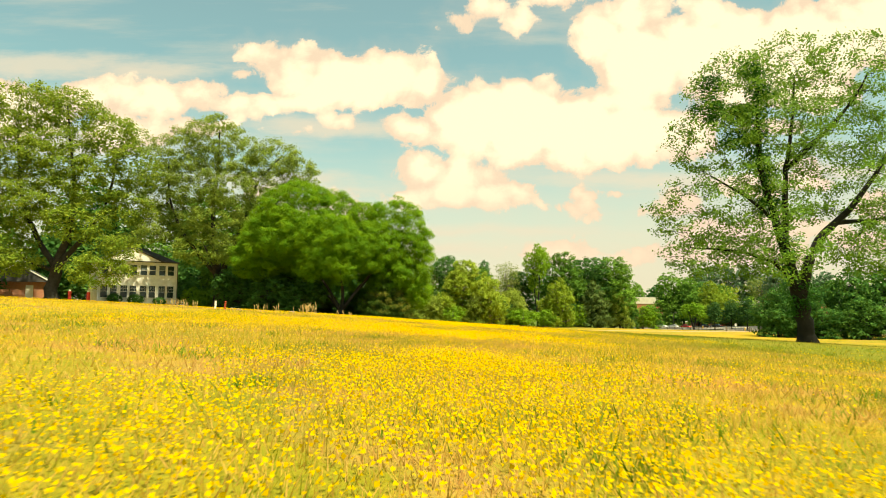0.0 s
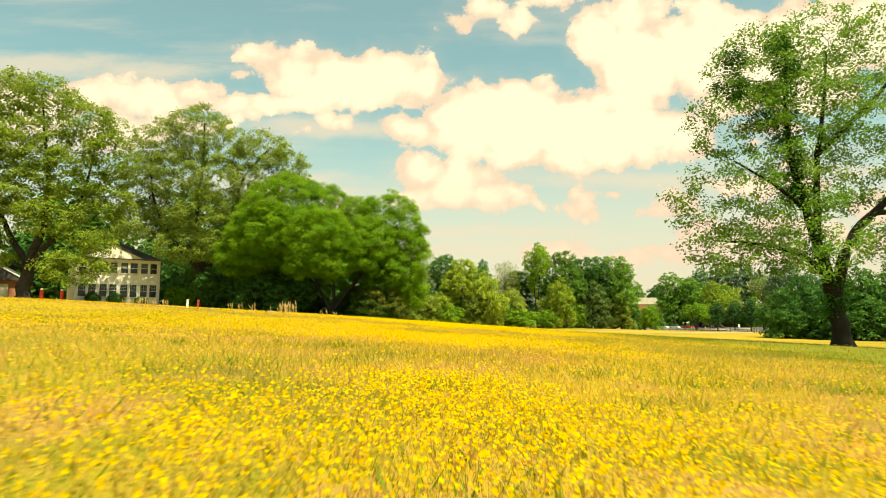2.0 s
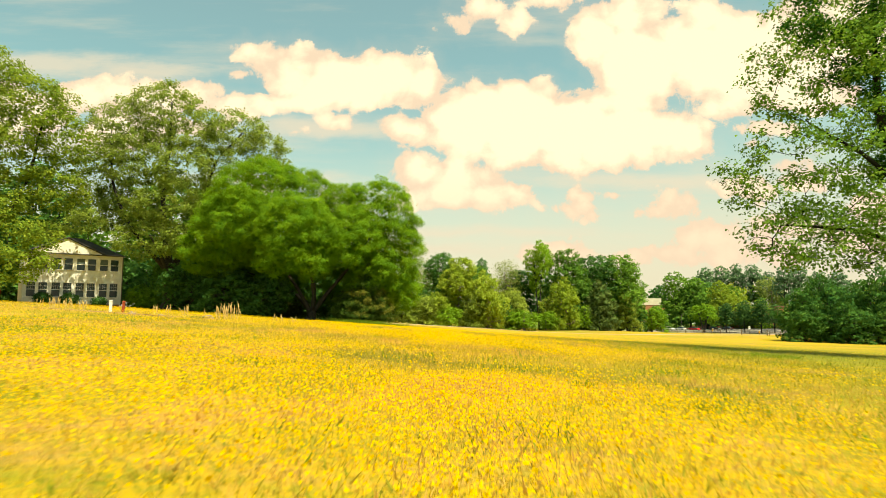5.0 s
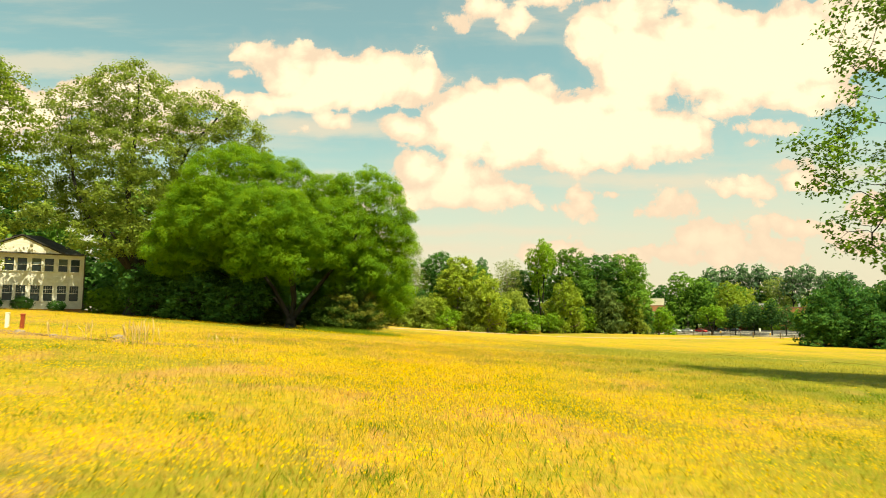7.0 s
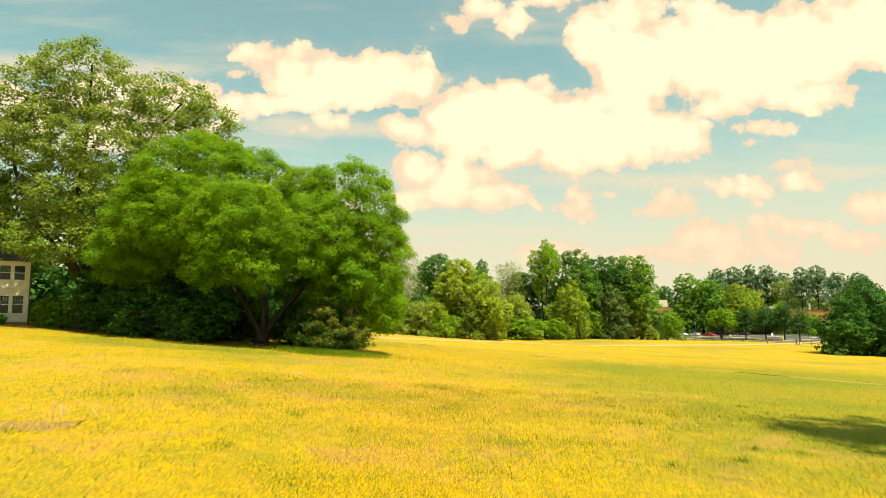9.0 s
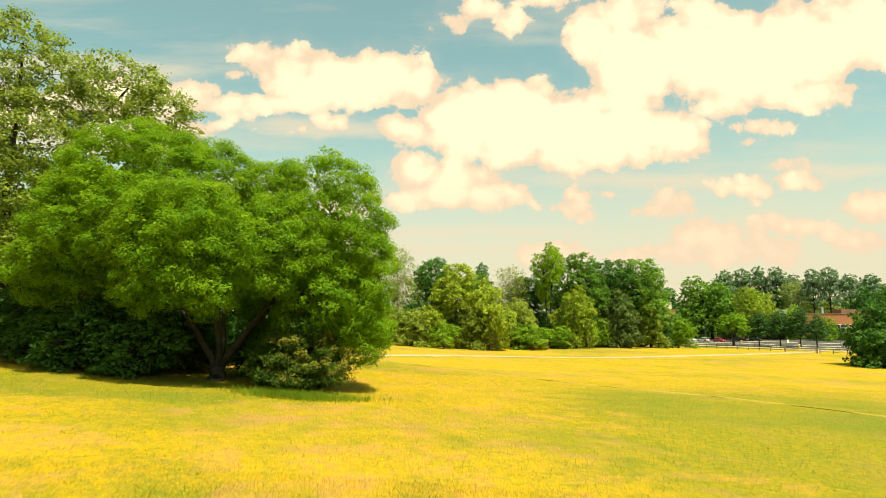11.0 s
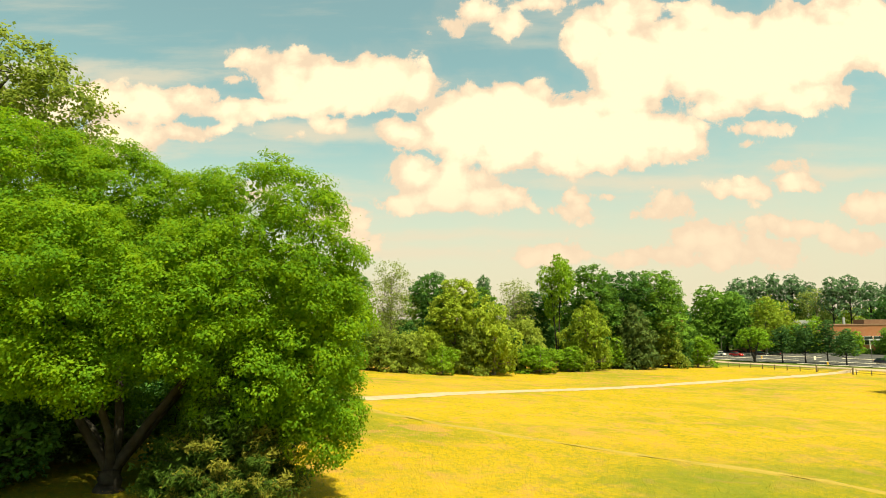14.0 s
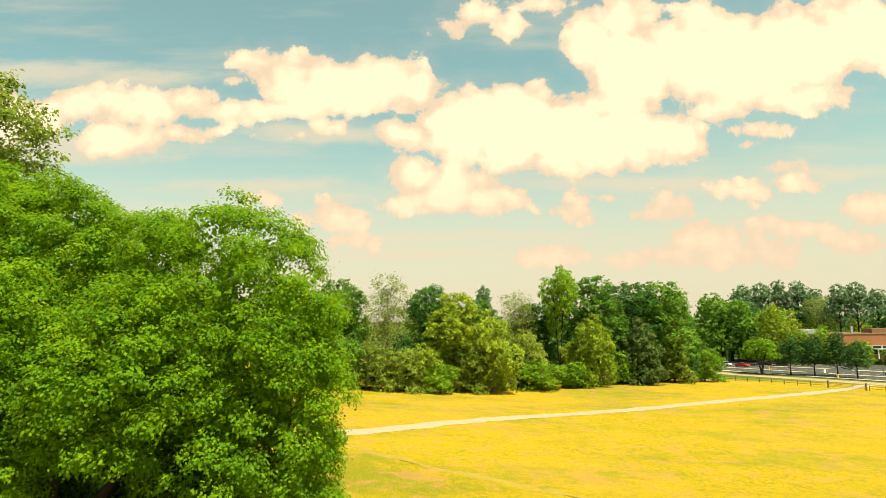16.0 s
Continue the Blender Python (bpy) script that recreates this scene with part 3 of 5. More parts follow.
# the spreading maple that the path goes by, with many stems
MAPLE_AT = (-14.2, 88.0, gz(-14.2, 88.0))
make_tree("maple_tree", "broad spreading maple with dense spring green foliage and many stems", MAPLE_AT,
          [(-6.2, 0.5, 12.9, 6.4, 6.0, 6.6), (-9.9, 1, 10.4, 4.4, 5.0, 5.0), (-1.8, 2, 13.4, 4.6, 5.0, 4.6), (7.5, 0, 11.0, 4.9, 5.2, 5.9), (9.5, -0.5, 7.4, 3.1, 4.0, 4.4),
           (-1.0, -4.6, 9.9, 4.4, 3.8, 3.9), (4.7, -3.6, 9.0, 3.6, 3.4, 3.4), (-7.4, -2.4, 11.2, 4.2, 3.8, 3.6), (2.9, 2.5, 12.6, 3.4, 4.0, 3.8),
           (-3.0, 5.4, 9.4, 4.6, 4.0, 4.0), (5.0, 5.0, 8.4, 4.2, 3.8, 4.0), (-12.4, 1, 8.0, 3.2, 3.6, 3.0), (-9.8, 4, 7.0, 4.0, 4.0, 3.4),
           (10.6, -0.8, 3.2, 1.8, 2.4, 1.9), (10.2, 1.8, 4.6, 2.0, 2.6, 2.4), (-2.6, -5.0, 6.4, 2.2, 1.8, 1.6), (0.6, -5.2, 6.4, 2.6, 2.0, 1.8), (7.6, -2.6, 6.0, 2.4, 2.0, 2.2), (6.8, -1.0, 4.4, 2.8, 2.4, 2.2),
           (6.4, 3.6, 4.6, 3.8, 3.2, 3.4), (2.6, 5.0, 4.2, 3.0, 2.6, 3.0), (-4.6, 5.6, 4.4, 3.4, 2.6, 3.2)],
          [([(0, 0, 0), (0.05, 0, 0.7), (0, 0, 1.1)], 0.56, 0.50),
           ([(0, 0, 0.9), (-0.9, -0.2, 2.6), (-2.2, -0.4, 4.8), (-4.6, -0.4, 7.4), (-7.4, 0, 10.6)], 0.27, 0.09),
           ([(0.1, 0, 0.9), (0.3, 0.3, 3.4), (-0.2, 0.8, 6.8), (-1.2, 1.4, 11.0), (-2.4, 1.8, 14.6)], 0.27, 0.08),
           ([(0.1, 0, 0.9), (1.4, -0.3, 2.6), (3.2, -0.6, 4.6), (5.4, -0.6, 7.4), (7.4, -0.2, 11.0)], 0.28, 0.08),
           ([(0, 0, 0.9), (0.5, -1.0, 2.8), (0.4, -2.6, 5.4), (-0.4, -4.0, 8.4)], 0.26, 0.08),
           ([(-0.1, 0.1, 0.9), (-1.6, 1.4, 2.8), (-4.4, 2.8, 4.4), (-8.6, 3.4, 5.8)], 0.26, 0.08),
           ([(0.1, 0.2, 0.9), (1.6, 1.6, 3.2), (3.4, 3.4, 6.0), (4.4, 4.6, 8.6)], 0.28, 0.08)],
          LEAF["maple"], 12, per_m2=3.4, count=11, spread=0.15, size=0.100, fill=0.10, puff=0.76, knots=1000, core=3.6, grown=900, flat=0.66, lift=0.5, tilt=1.2, leaf_long=1.5)

# the old trees about the house
make_tree("old_tree", "large old shade tree beside the white house, light open crown", (-33.6, 95.0, gz(-33.6, 95.0)),
          [(-6.5, 0, 24.0, 4.2, 4.2, 3.4), (-1.5, 0, 25.8, 4.6, 4.6, 3.6), (2.2, 1, 23.7, 4.0, 4.2, 3.4), (8.0, 0, 23.0, 3.6, 4.0, 2.8), (11.8, 0, 20.4, 3.0, 3.4, 2.4),
           (-10.2, 2, 18.8, 4.0, 4.2, 3.6), (-4.0, -1, 19.0, 4.8, 4.6, 3.8), (2.0, -2, 18.0, 5.0, 4.8, 3.8), (7.0, 1, 17.6, 4.6, 4.6, 3.6), (12.0, 1, 17.4, 2.8, 3.0, 2.0),
           (-11.5, 4, 13.4, 4.0, 4.0, 3.0), (-6.0, 2, 13.0, 4.4, 4.2, 3.0), (0.5, -3, 12.6, 4.6, 4.0, 3.0), (6.0, 0, 12.6, 4.4, 4.4, 3.0),
           (-2.4, -3.5, 8.4, 3.4, 3.2, 2.2), (2.6, -4, 8.4, 3.4, 3.0, 2.0), (-12.4, -5.0, 9.4, 2.4, 1.8, 1.2), (-9.4, -3.6, 10.6, 2.6, 2.0, 1.3)],
          [([(0, 0, 0), (0.1, 0, 2.2), (0, 0, 5.0)], 0.95, 0.8),
           ([(0, 0, 4.8), (-1.0, 0, 9.0), (-1.4, 0, 14.0), (-0.8, 0, 21.0), (-0.8, 0, 27.0)], 0.5, 0.08),
           ([(0.1, 0, 4.8), (1.6, 0, 8.6), (3.6, 0, 13.4), (5.0, 0, 19.0), (8.6, 0, 23.0)], 0.45, 0.08),
           ([(-0.2, 0, 4.6), (-2.6, -0.6, 7.6), (-5.6, -0.8, 11.4), (-7.8, -0.4, 16.0), (-8.4, 0, 22.0)], 0.36, 0.08),
           ([(2.6, 0, 11.0), (6.6, 0.4, 14.6), (11.0, 0.4, 18.6)], 0.26, 0.07),
           ([(0, -0.2, 4.4), (-0.4, -2.4, 7.0), (-0.8, -4.6, 9.0)], 0.3, 0.08)],
          LEAF["olive"], 13, per_m2=1.3, count=8, spread=0.26, size=0.19, fill=0.3, puff=0.80, knots=460, core=0.08, grown=1500, flat=0.5, lift=0.6, tilt=0.8, leaf_long=1.5)
make_tree("old_tree", "large old shade tree standing before the white house", (-51.4, 83.2, gz(-51.4, 83.2)),
          [(-4.0, 0, 26.0, 4.6, 4.6, 3.2), (1.6, 0, 25.4, 3.8, 4.0, 2.6), (7.6, 0, 21.8, 4.0, 4.0, 2.8), (10.0, 0, 17.6, 3.2, 3.6, 3.0), (-9.0, 0, 23.0, 4.2, 4.4, 3.6),
           (-5.0, -1, 19.4, 4.4, 4.4, 3.4), (1.0, -2, 19.0, 4.4, 4.4, 3.4), (5.4, -1, 15.4, 4.2, 4.2, 3.2), (9.4, 1, 12.6, 3.4, 3.6, 2.6), (-11.0, 0, 15.0, 4.6, 4.6, 4.0),
           (-5.6, -1, 13.0, 4.6, 4.4, 3.4), (0, -3, 12.6, 4.4, 4.0, 3.0), (4.6, -3, 9.6, 4.0, 3.6, 2.4), (-6.0, -2, 8.0, 4.6, 4.0, 2.6), (-11.0, -2, 8.6, 4.0, 4.0, 3.0),
           (8.0, -4, 3.4, 3.7, 3.0, 1.9), (9.6, -3, 6.8, 2.6, 2.2, 1.5), (10.4, -2, 4.2, 1.1, 0.9, 1.3), (-3.4, -3, 4.8, 3.2, 3.0, 1.6), (-9.5, -3, 4.6, 4.0, 3.6, 2.2)],
          [([(0, 0, 0), (0.1, 0, 2.0), (0.4, 0, 4.4)], 0.85, 0.7),
           ([(0.4, 0, 4.2), (1.8, 0, 8.6), (2.4, 0, 13.0), (1.6, 0, 19.0), (0.6, 0, 26.0)], 0.55, 0.08),
           ([(0.4, 0, 4.2), (-2.0, 0, 7.6), (-4.6, 0, 12.6), (-5.6, 0, 19.0), (-6.6, 1, 25.0)], 0.42, 0.08),
           ([(0.5, 0, 4.4), (3.6, 0.2, 8.0), (6.6, 0.4, 13.0), (8.0, 0.2, 20.5)], 0.42, 0.08),
           ([(0.4, -0.2, 3.6), (3.0, -2.0, 5.2), (7.0, -3.6, 4.4)], 0.24, 0.06),
           ([(0, 0, 3.8), (-4.6, -1.4, 6.0), (-9.0, -2.4, 6.4)], 0.28, 0.08)],
          LEAF["shade_tree"], 14, per_m2=1.3, count=6, spread=0.26, size=0.21, fill=0.3, puff=0.9, knots=430, core=0.10, grown=1500, flat=0.55, lift=0.6, tilt=0.8, leaf_long=1.5)

# ---- woods ----


def wood_kind(kind, seed, far=False, low=False):
    """One tree of the woods, 20 m high (a low one 10 m) and about 10 m wide, of one kind; far ones carry fewer, larger leaves."""
    rng = np.random.default_rng(seed)
    lobes, opts = [], dict(per_m2=0.75, count=6, spread=0.26, size=0.36, twigs=6, puff=0.85, knots=430, core=0.4)
    girth, tall = 0.32, 0.47 if low else 1.0
    stem = [(0, 0, 0), (0.1, 0, 4), (0.2, 0.1, 9), (0.1, 0, 15)]
    if kind == "pine":
        for i in range(13):
            a, z = i * 2.4 + rng.uniform(-0.5, 0.5), 10.0 + i * 0.68
            r = rng.uniform(2.2, 3.8) * (1.0 - max(0, i - 7) * 0.10)
            w = rng.uniform(1.3, 2.2)
            lobes.append((math.cos(a) * r, math.sin(a) * r, z, w, w, w * 0.55))
        lobes += [(0, 0, 18.6, 2.2, 2.2, 1.5), (0.3, 0, 16.6, 2.8, 2.8, 1.5), (-0.4, 0.3, 14.4, 2.6, 2.6, 1.4)]
        stem = [(0, 0, 0), (0.1, 0, 6), (0, 0, 12), (0, 0, 18.5)]
        opts.update(per_m2=0.9, size=0.34, leaf_long=2.2, puff=0.7)
    elif low and kind == "vase":
        for i in range(13):
            a, z = i * 2.4, 4.6 + 4.0 * rng.uniform(0, 1)
            r = rng.uniform(1.2, 3.6) * (1.15 - (z - 4.6) * 0.14)
            lobes.append((math.cos(a) * r, math.sin(a) * r, z, 1.7, 1.7, 1.3))
        lobes.append((0, 0, 8.2, 2.4, 2.4, 1.6))
        stem = [(0, 0, 0), (0.4, 0.2, 2), (1.4, 0.4, 4.6), (2.0, 0.6, 7)]
    elif low and kind != "cedar":
        # an uneven heap of billows from the grass up, with a crooked top
        lean = rng.uniform(-1.2, 1.2, 2)
        for i in range(19):
            a, t = i * 2.4 + rng.uniform(-0.6, 0.6), (i + 0.5) / 19
            z = 0.9 + 7.2 * t + rng.uniform(-0.6, 0.6)
            r = 3.9 * math.sqrt(max(0.04, 1 - (z / 9.8) ** 2)) * rng.uniform(0.45, 1.18)
            w = rng.uniform(0.9, 2.2)
            lobes.append((math.cos(a) * r + lean[0] * t, math.sin(a) * r + lean[1] * t, z, w, w, w * rng.uniform(0.6, 1.0)))
        lobes += [(lean[0], lean[1], 8.4, 1.7, 1.7, 1.4), (lean[0] * 0.5 + 1.6, lean[1], 7.4, 1.6, 1.6, 1.3), (0.4, 0.2, 4.2, 3.0, 3.0, 3.0)]
        stem = [(0, 0, 0), (0.1, 0, 2), (0.2, 0.1, 5), (0.1, 0, 8)]
        opts.update(floor=0.05)
    elif kind == "cedar":
        for i in range(9):
            z = (1.5 + i * 2.1) * (0.5 if low else 1.0)
            r = 4.8 * (1 - (i / 10.5) ** 1.6)
            a = i * 2.2
            lobes.append((math.cos(a) * r * 0.25, math.sin(a) * r * 0.25, z, r * 0.9, r * 0.9, 1.2 if low else 1.9))
        if low:
            stem = [(0, 0, 0), (0.1, 0, 2), (0, 0, 5), (0, 0, 8)]
        opts.update(leaf_long=2.3, floor=0.2)
    elif kind in ("bright", "olive"):
        for i in range(11):
            a, r, z = rng.uniform(0, 6.28), rng.uniform(0.8, 3.0), 1.6 + 15 * i / 11 + rng.uniform(-0.5, 0.5)
            w = 3.1 - abs(z - 7) * 0.11
            lobes.append((math.cos(a) * r, math.sin(a) * r, z, w, w, w * 1.1))
        lobes.append((0, 0, 17.0, 2.2, 2.2, 2.6))
        opts.update(floor=0.1)
    elif kind == "island":
        for i in range(16):
            a, z = i * 2.4, 6.4 + 11.2 * i / 15
            r = 3.3 * (1.0 - ((z - 6.4) / 14.5) ** 1.5) * rng.uniform(0.8, 1.1)
            lobes.append((math.cos(a) * r, math.sin(a) * r, z, 2.0, 2.0, 1.9))
        lobes += [(0, 0, 17.6, 1.9, 1.9, 2.0), (0, 0, 11.0, 2.8, 2.8, 4.4)]
        opts.update(puff=0.7)
        stem = [(0, 0, 0), (0.1, 0, 4), (0, 0.1, 8), (0.1, 0, 14)]
    elif kind == "vase":
        for i in range(10):
            a, z = i * 2.4, 9.0 + 8.5 * rng.uniform(0, 1)
            r = 1.0 + (z - 8) * 0.28
            lobes.append((math.cos(a) * r, math.sin(a) * r, z, 2.3, 2.3, 2.3))
        stem = [(0, 0, 0), (0.3, 0.2, 4), (1.2, 0.4, 9), (1.6, 0.6, 15)]
    else:
        for i in range(12):
            a, z = i * 2.4 + rng.uniform(-0.3, 0.3), rng.uniform(6.0, 16.5)
            r = rng.uniform(1.8, 3.4) * (1.0 if z < 14 else 0.75)
            w = rng.uniform(2.2, 3.2)
            lobes.append((math.cos(a) * r, math.sin(a) * r, z, w, w, w * 1.05))
        lobes += [(0.2, 0, 17.4, 2.7, 2.7, 2.3), (0, 0, 12, 3.0, 3.0, 3.4)]
        if kind == "sparse":
            opts.update(per_m2=0.62, count=5, size=0.26, spread=0.45, twigs=18, core=0.0)
        if kind in ("yellow", "dark", "green"):
            lobes += [(1.8, 1.2, 4.4, 2.6, 2.6, 2.2), (-2.0, -0.8, 4.0, 2.6, 2.6, 2.2)]
    opts["size"] *= 0.84
    opts.update(flat=0.45 if kind == "pine" else 0.58, lift=0.55, tilt=0.8)
    if far:
        opts.update(per_m2=opts["per_m2"] * 0.5, size=opts["size"] * 1.45, twigs=3, count=4)
    words = {"green": "tall leafy green broadleaf tree in the woods edge", "dark": "dark green broadleaf tree in the woods edge",
             "yellow": "yellow-green flowering tree in the woods edge", "olive": "olive green bushy young tree at the woods edge",
             "sparse": "thin grey-green tree with bare limbs showing", "bright": "bright green bushy tree, foliage down to the grass",
             "cedar": "dark brown-green cedar, foliage down to the ground", "island": "small round dark tree with bare trunk in the car park", "vase": "light green spreading young tree with several stems",
             "pine": "tall dark pine with bare trunk and layered crown", "thicket": "dense green tree of the thicket beside the meadow"}
    return make_tree({"island": "round", "vase": "young"}.get(kind, kind) + "_tree", words[kind], (0, 0, 0), lobes, [(stem, girth, 0.08)] + ([([(0, 0, 0), (-0.6, -0.2, 4 * tall), (-1.6, -0.4, 10 * tall), (-2.2, -0.6, 15 * tall)], 0.26, 0.08)] if kind == "vase" else []),
                     LEAF[{"vase": "bright"}.get(kind, kind)], seed,
                     bark=BARK_GREY if kind in ("sparse", "yellow", "bright") else BARK, **opts)


WOODS = {kind: [wood_kind(kind, 40 + 7 * i), ] for i, kind in enumerate(("green", "dark", "yellow", "olive", "sparse", "bright", "cedar", "pine", "vase"))}
WOODS["green"].append(wood_kind("green", 101))
LOW_WOODS = {kind: [wood_kind(kind, 500 + 7 * i, False, True)] for i, kind in enumerate(("green", "dark", "yellow", "olive", "bright", "cedar", "thicket"))}
FAR_WOODS = {kind: [wood_kind(kind, 300 + 7 * i, True)] for i, kind in enumerate(("green", "dark", "yellow", "sparse", "bright", "pine", "island", "vase", "thicket"))}
FAR_LOW = {kind: [wood_kind(kind, 700 + 7 * i, True, True)] for i, kind in enumerate(("green", "dark", "yellow", "bright", "vase", "thicket"))}
USED = set()


def plant(kind, x, y, high, wide, far=False, label=""):
    """Stands a tree of the woods at (x, y), with its own height, width and turn."""
    rng = random.Random(int(x * 7) + int(y * 13))
    low = high < 1.35 * wide and kind not in ("pine", "island", "sparse")
    stock = (FAR_LOW if low else FAR_WOODS) if far else (LOW_WOODS if low else WOODS)
    proto = rng.choice(stock[kind])
    m = pose(x, y, gz(x, y) - 0.1, 0, 0, rng.uniform(0, 360)) @ Matrix.Diagonal((wide / 10.5, wide / 10.5, high / (10.0 if low else 20.0), 1))
    if proto.name not in USED:
        USED.add(proto.name)
        proto.matrix_basis = m
        ob = proto
    else:
        # the first of a kind carries its own scale, so take it out again
        s = proto.scale
        ob = copy_thing(proto, m @ Matrix.Diagonal((1 / s[0], 1 / s[1], 1 / s[2], 1)))
    tagged(ob, label, group="trees of the woods")
    return ob


# edge of the woods: kind, x, y, height, width
for row in (("green", -17.8, 192, 21.3, 12), ("sparse", -8.1, 196, 23.3, 12), ("olive", -9.0, 180, 9.0, 9.5), ("dark", 1.6, 196, 21.9, 10.5),
            ("yellow", 6.0, 190, 20.1, 11.5), ("yellow", -0.6, 183, 9.2, 8), ("dark", -3.7, 192, 10.8, 9), ("yellow", 13.8, 189, 16.2, 12)):
    plant(*row)
for row in (("pine", 15.0, 230, 23.0, 7.5), ("sparse", 21.1, 210, 21.1, 13), ("olive", 10.0, 188, 9.8, 9.5), ("vase", 30.6, 206, 27.5, 8.5),
            ("green", 40.3, 212, 25.7, 15), ("yellow", 36.4, 203, 15.7, 12), ("bright", 24.8, 196, 6.1, 11), ("bright", 31.4, 199, 5.7, 8),
            ("olive", 21.9, 200, 12.6, 10), ("dark", 50.2, 218, 24.8, 15)):
    plant(*row)
for row in (("green", 58.2, 218, 25.0, 16), ("cedar", 49.4, 208, 14.2, 12), ("bright", 43.6, 207, 7.6, 8), ("green", 65.0, 230, 21.5, 11),
            ("olive", 59.5, 214, 12.5, 10), ("bright", 68.8, 219, 8.2, 9.6), ("olive", -3.6, 180.5, 8.2, 8.5), ("bright", 3.2, 182, 6.2, 7.5), ("green", -15.5, 178, 10, 10), ("dark", 26, 214, 19, 12), ("green", 12, 208, 19, 12),
            ("dark", 62, 216, 10, 9), ("dark", 18, 199, 10, 10), ("dark", 40, 208, 10, 10)):
    plant(*row)
# woods behind the edge, and on towards the maple
for row in (("green", -30, 200, 22, 14), ("dark", -44, 196, 20, 14), ("green", -60, 190, 22, 15), ("dark", -22, 215, 20, 14), ("green", -78, 180, 21, 15),
            ("green", 0, 225, 19, 14), ("dark", 38, 232, 20, 14), ("green", 55, 240, 21, 15), ("dark", 62, 252, 20, 14), ("dark", -20, 186, 9, 9)):
    plant(*row, far=True)
# far pines and trees beyond the car park
for row in (("green", 107.0, 300, 26.0, 14), ("green", 146, 490, 27, 24), ("dark", 168, 494, 28, 26), ("green", 190, 488, 27, 26), ("green", 113.5, 300, 23.1, 19), ("pine", 135.5, 335, 29.3, 15), ("pine", 143.7, 335, 30.2, 14),
            ("pine", 151.2, 335, 31.1, 13), ("pine", 157.0, 330, 30.5, 14), ("pine", 170.1, 340, 27.7, 13), ("sparse", 160.8, 320, 24.5, 17),
            ("pine", 161.7, 310, 28.2, 12), ("pine", 168.8, 310, 29.0, 13), ("pine", 183.9, 320, 26.6, 14), ("pine", 193.3, 320, 26.5, 16)):
    plant(*row, far=True)
for row in (("green", 116.7, 290, 16.5, 16), ("yellow", 115.7, 275, 20.3, 10.5), ("yellow", 128.3, 285, 16.0, 14), ("green", 130.1, 280, 10.0, 13),
            ("bright", 133.2, 275, 13.0, 8.6), ("green", 94.0, 284, 10.5, 10), ("vase", 96.9, 246, 10.4, 12.5),
            ("green", 140, 320, 20, 18), ("green", 125, 318, 22, 18), ("bright", 137, 262, 8.5, 9), ("green", 150, 262, 9, 10), ("dark", 176, 300, 20, 16), ("green", 205, 300, 22, 18)):
    plant(*row, far=True)
# small round trees in the car park's islands
for row in (("island", 103.7, 243, 10.9, 7.6), ("island", 108.8, 240, 11.8, 7.2), ("island", 112.8, 236, 12.6, 7.4), ("island", 114.3, 230, 10.2, 7.2)):
    plant(*row, far=True, label="small round dark tree standing in the car park island")
# thicket behind the oak
for row in (("thicket", 84, 160, 9, 10), ("thicket", 86, 163, 13, 12), ("thicket", 92, 163, 16, 14), ("thicket", 93, 156, 9, 12), ("thicket", 101, 160, 18, 15), ("thicket", 102, 153, 10, 13),
            ("thicket", 111, 157, 19, 16), ("thicket", 113, 150, 11, 14), ("thicket", 122, 153, 19, 17), ("thicket", 132, 150, 18, 17), ("thicket", 144, 146, 20, 18), ("thicket", 125, 145, 10, 14)):
    plant(*row, far=row[1] > 105, label="dense green tree of the thicket beside the meadow")
# shade trees and thicket between the house and the maple
for row in (("dark", -24, 98, 10, 10), ("dark", -30, 101, 9, 10), ("cedar", -19.5, 95, 6, 8), ("cedar", -23, 92.5, 4, 7), ("dark", -19.5, 86.8, 5.0, 7), ("dark", -24.5, 88.6, 5.5, 8), ("dark", -29.5, 91.5, 6, 8), ("dark", -12.0, 94.5, 4.4, 7.5), ("dark", -9.0, 95.5, 4.0, 6.0),
            ("green", -36.5, 101, 8, 7), ("dark", -22, 110, 17, 14), ("green", -44, 118, 22, 16), ("dark", -62, 112, 22, 16), ("green", -74, 96, 20, 14),
            ("dark", -68, 88, 9, 10), ("green", -34, 120, 22, 16)):
    plant(*row, far=row[1] < -32 or row[2] > 97, label="dark leafy tree in the shade beside the house grounds")
# the land behind the house is wooded
for i in range(14):
    row = (("green", "dark", "green")[i % 3], -64 - (i % 7) * 19 + (i * 37 % 7), 128 + (i // 7) * 26 + (i * 53 % 11), 17 + (i * 29 % 7), 15 + (i * 17 % 4))
    plant(*row, far=True, label="leafy tree of the woods behind the house")
for row in (("dark", -41, 104, 4.5, 8), ("dark", -36, 107, 4.5, 9), ("dark", -29, 106, 4.5, 9), ("dark", -23, 105, 4.5, 9), ("dark", -17, 104, 4.5, 8), ("dark", -12, 103, 4.0, 8), ("dark", -50, 112, 10, 12), ("dark", -40, 110, 9, 11), ("dark", -58, 106, 9, 10), ("dark", -66, 104, 10, 11), ("green", -27, 108, 12, 12)):
    plant(*row, far=True, label="dark leafy tree behind the house")
for i in range(11):
    row = (("green", "dark", "yellow")[i % 3], 118 + i * 13 + (i * 37 % 5), 326 + (i * 53 % 17), 17 + (i * 29 % 6), 17)
    plant(*row, far=True, label="leafy tree in the far woods")

for stock in (WOODS, LOW_WOODS, FAR_WOODS, FAR_LOW):
    for proto in [p for kinds in stock.values() for p in kinds if p.name not in USED]:
        for ob in (*proto.children_recursive, proto):
            bpy.data.objects.remove(ob)

# ---- shapes ----


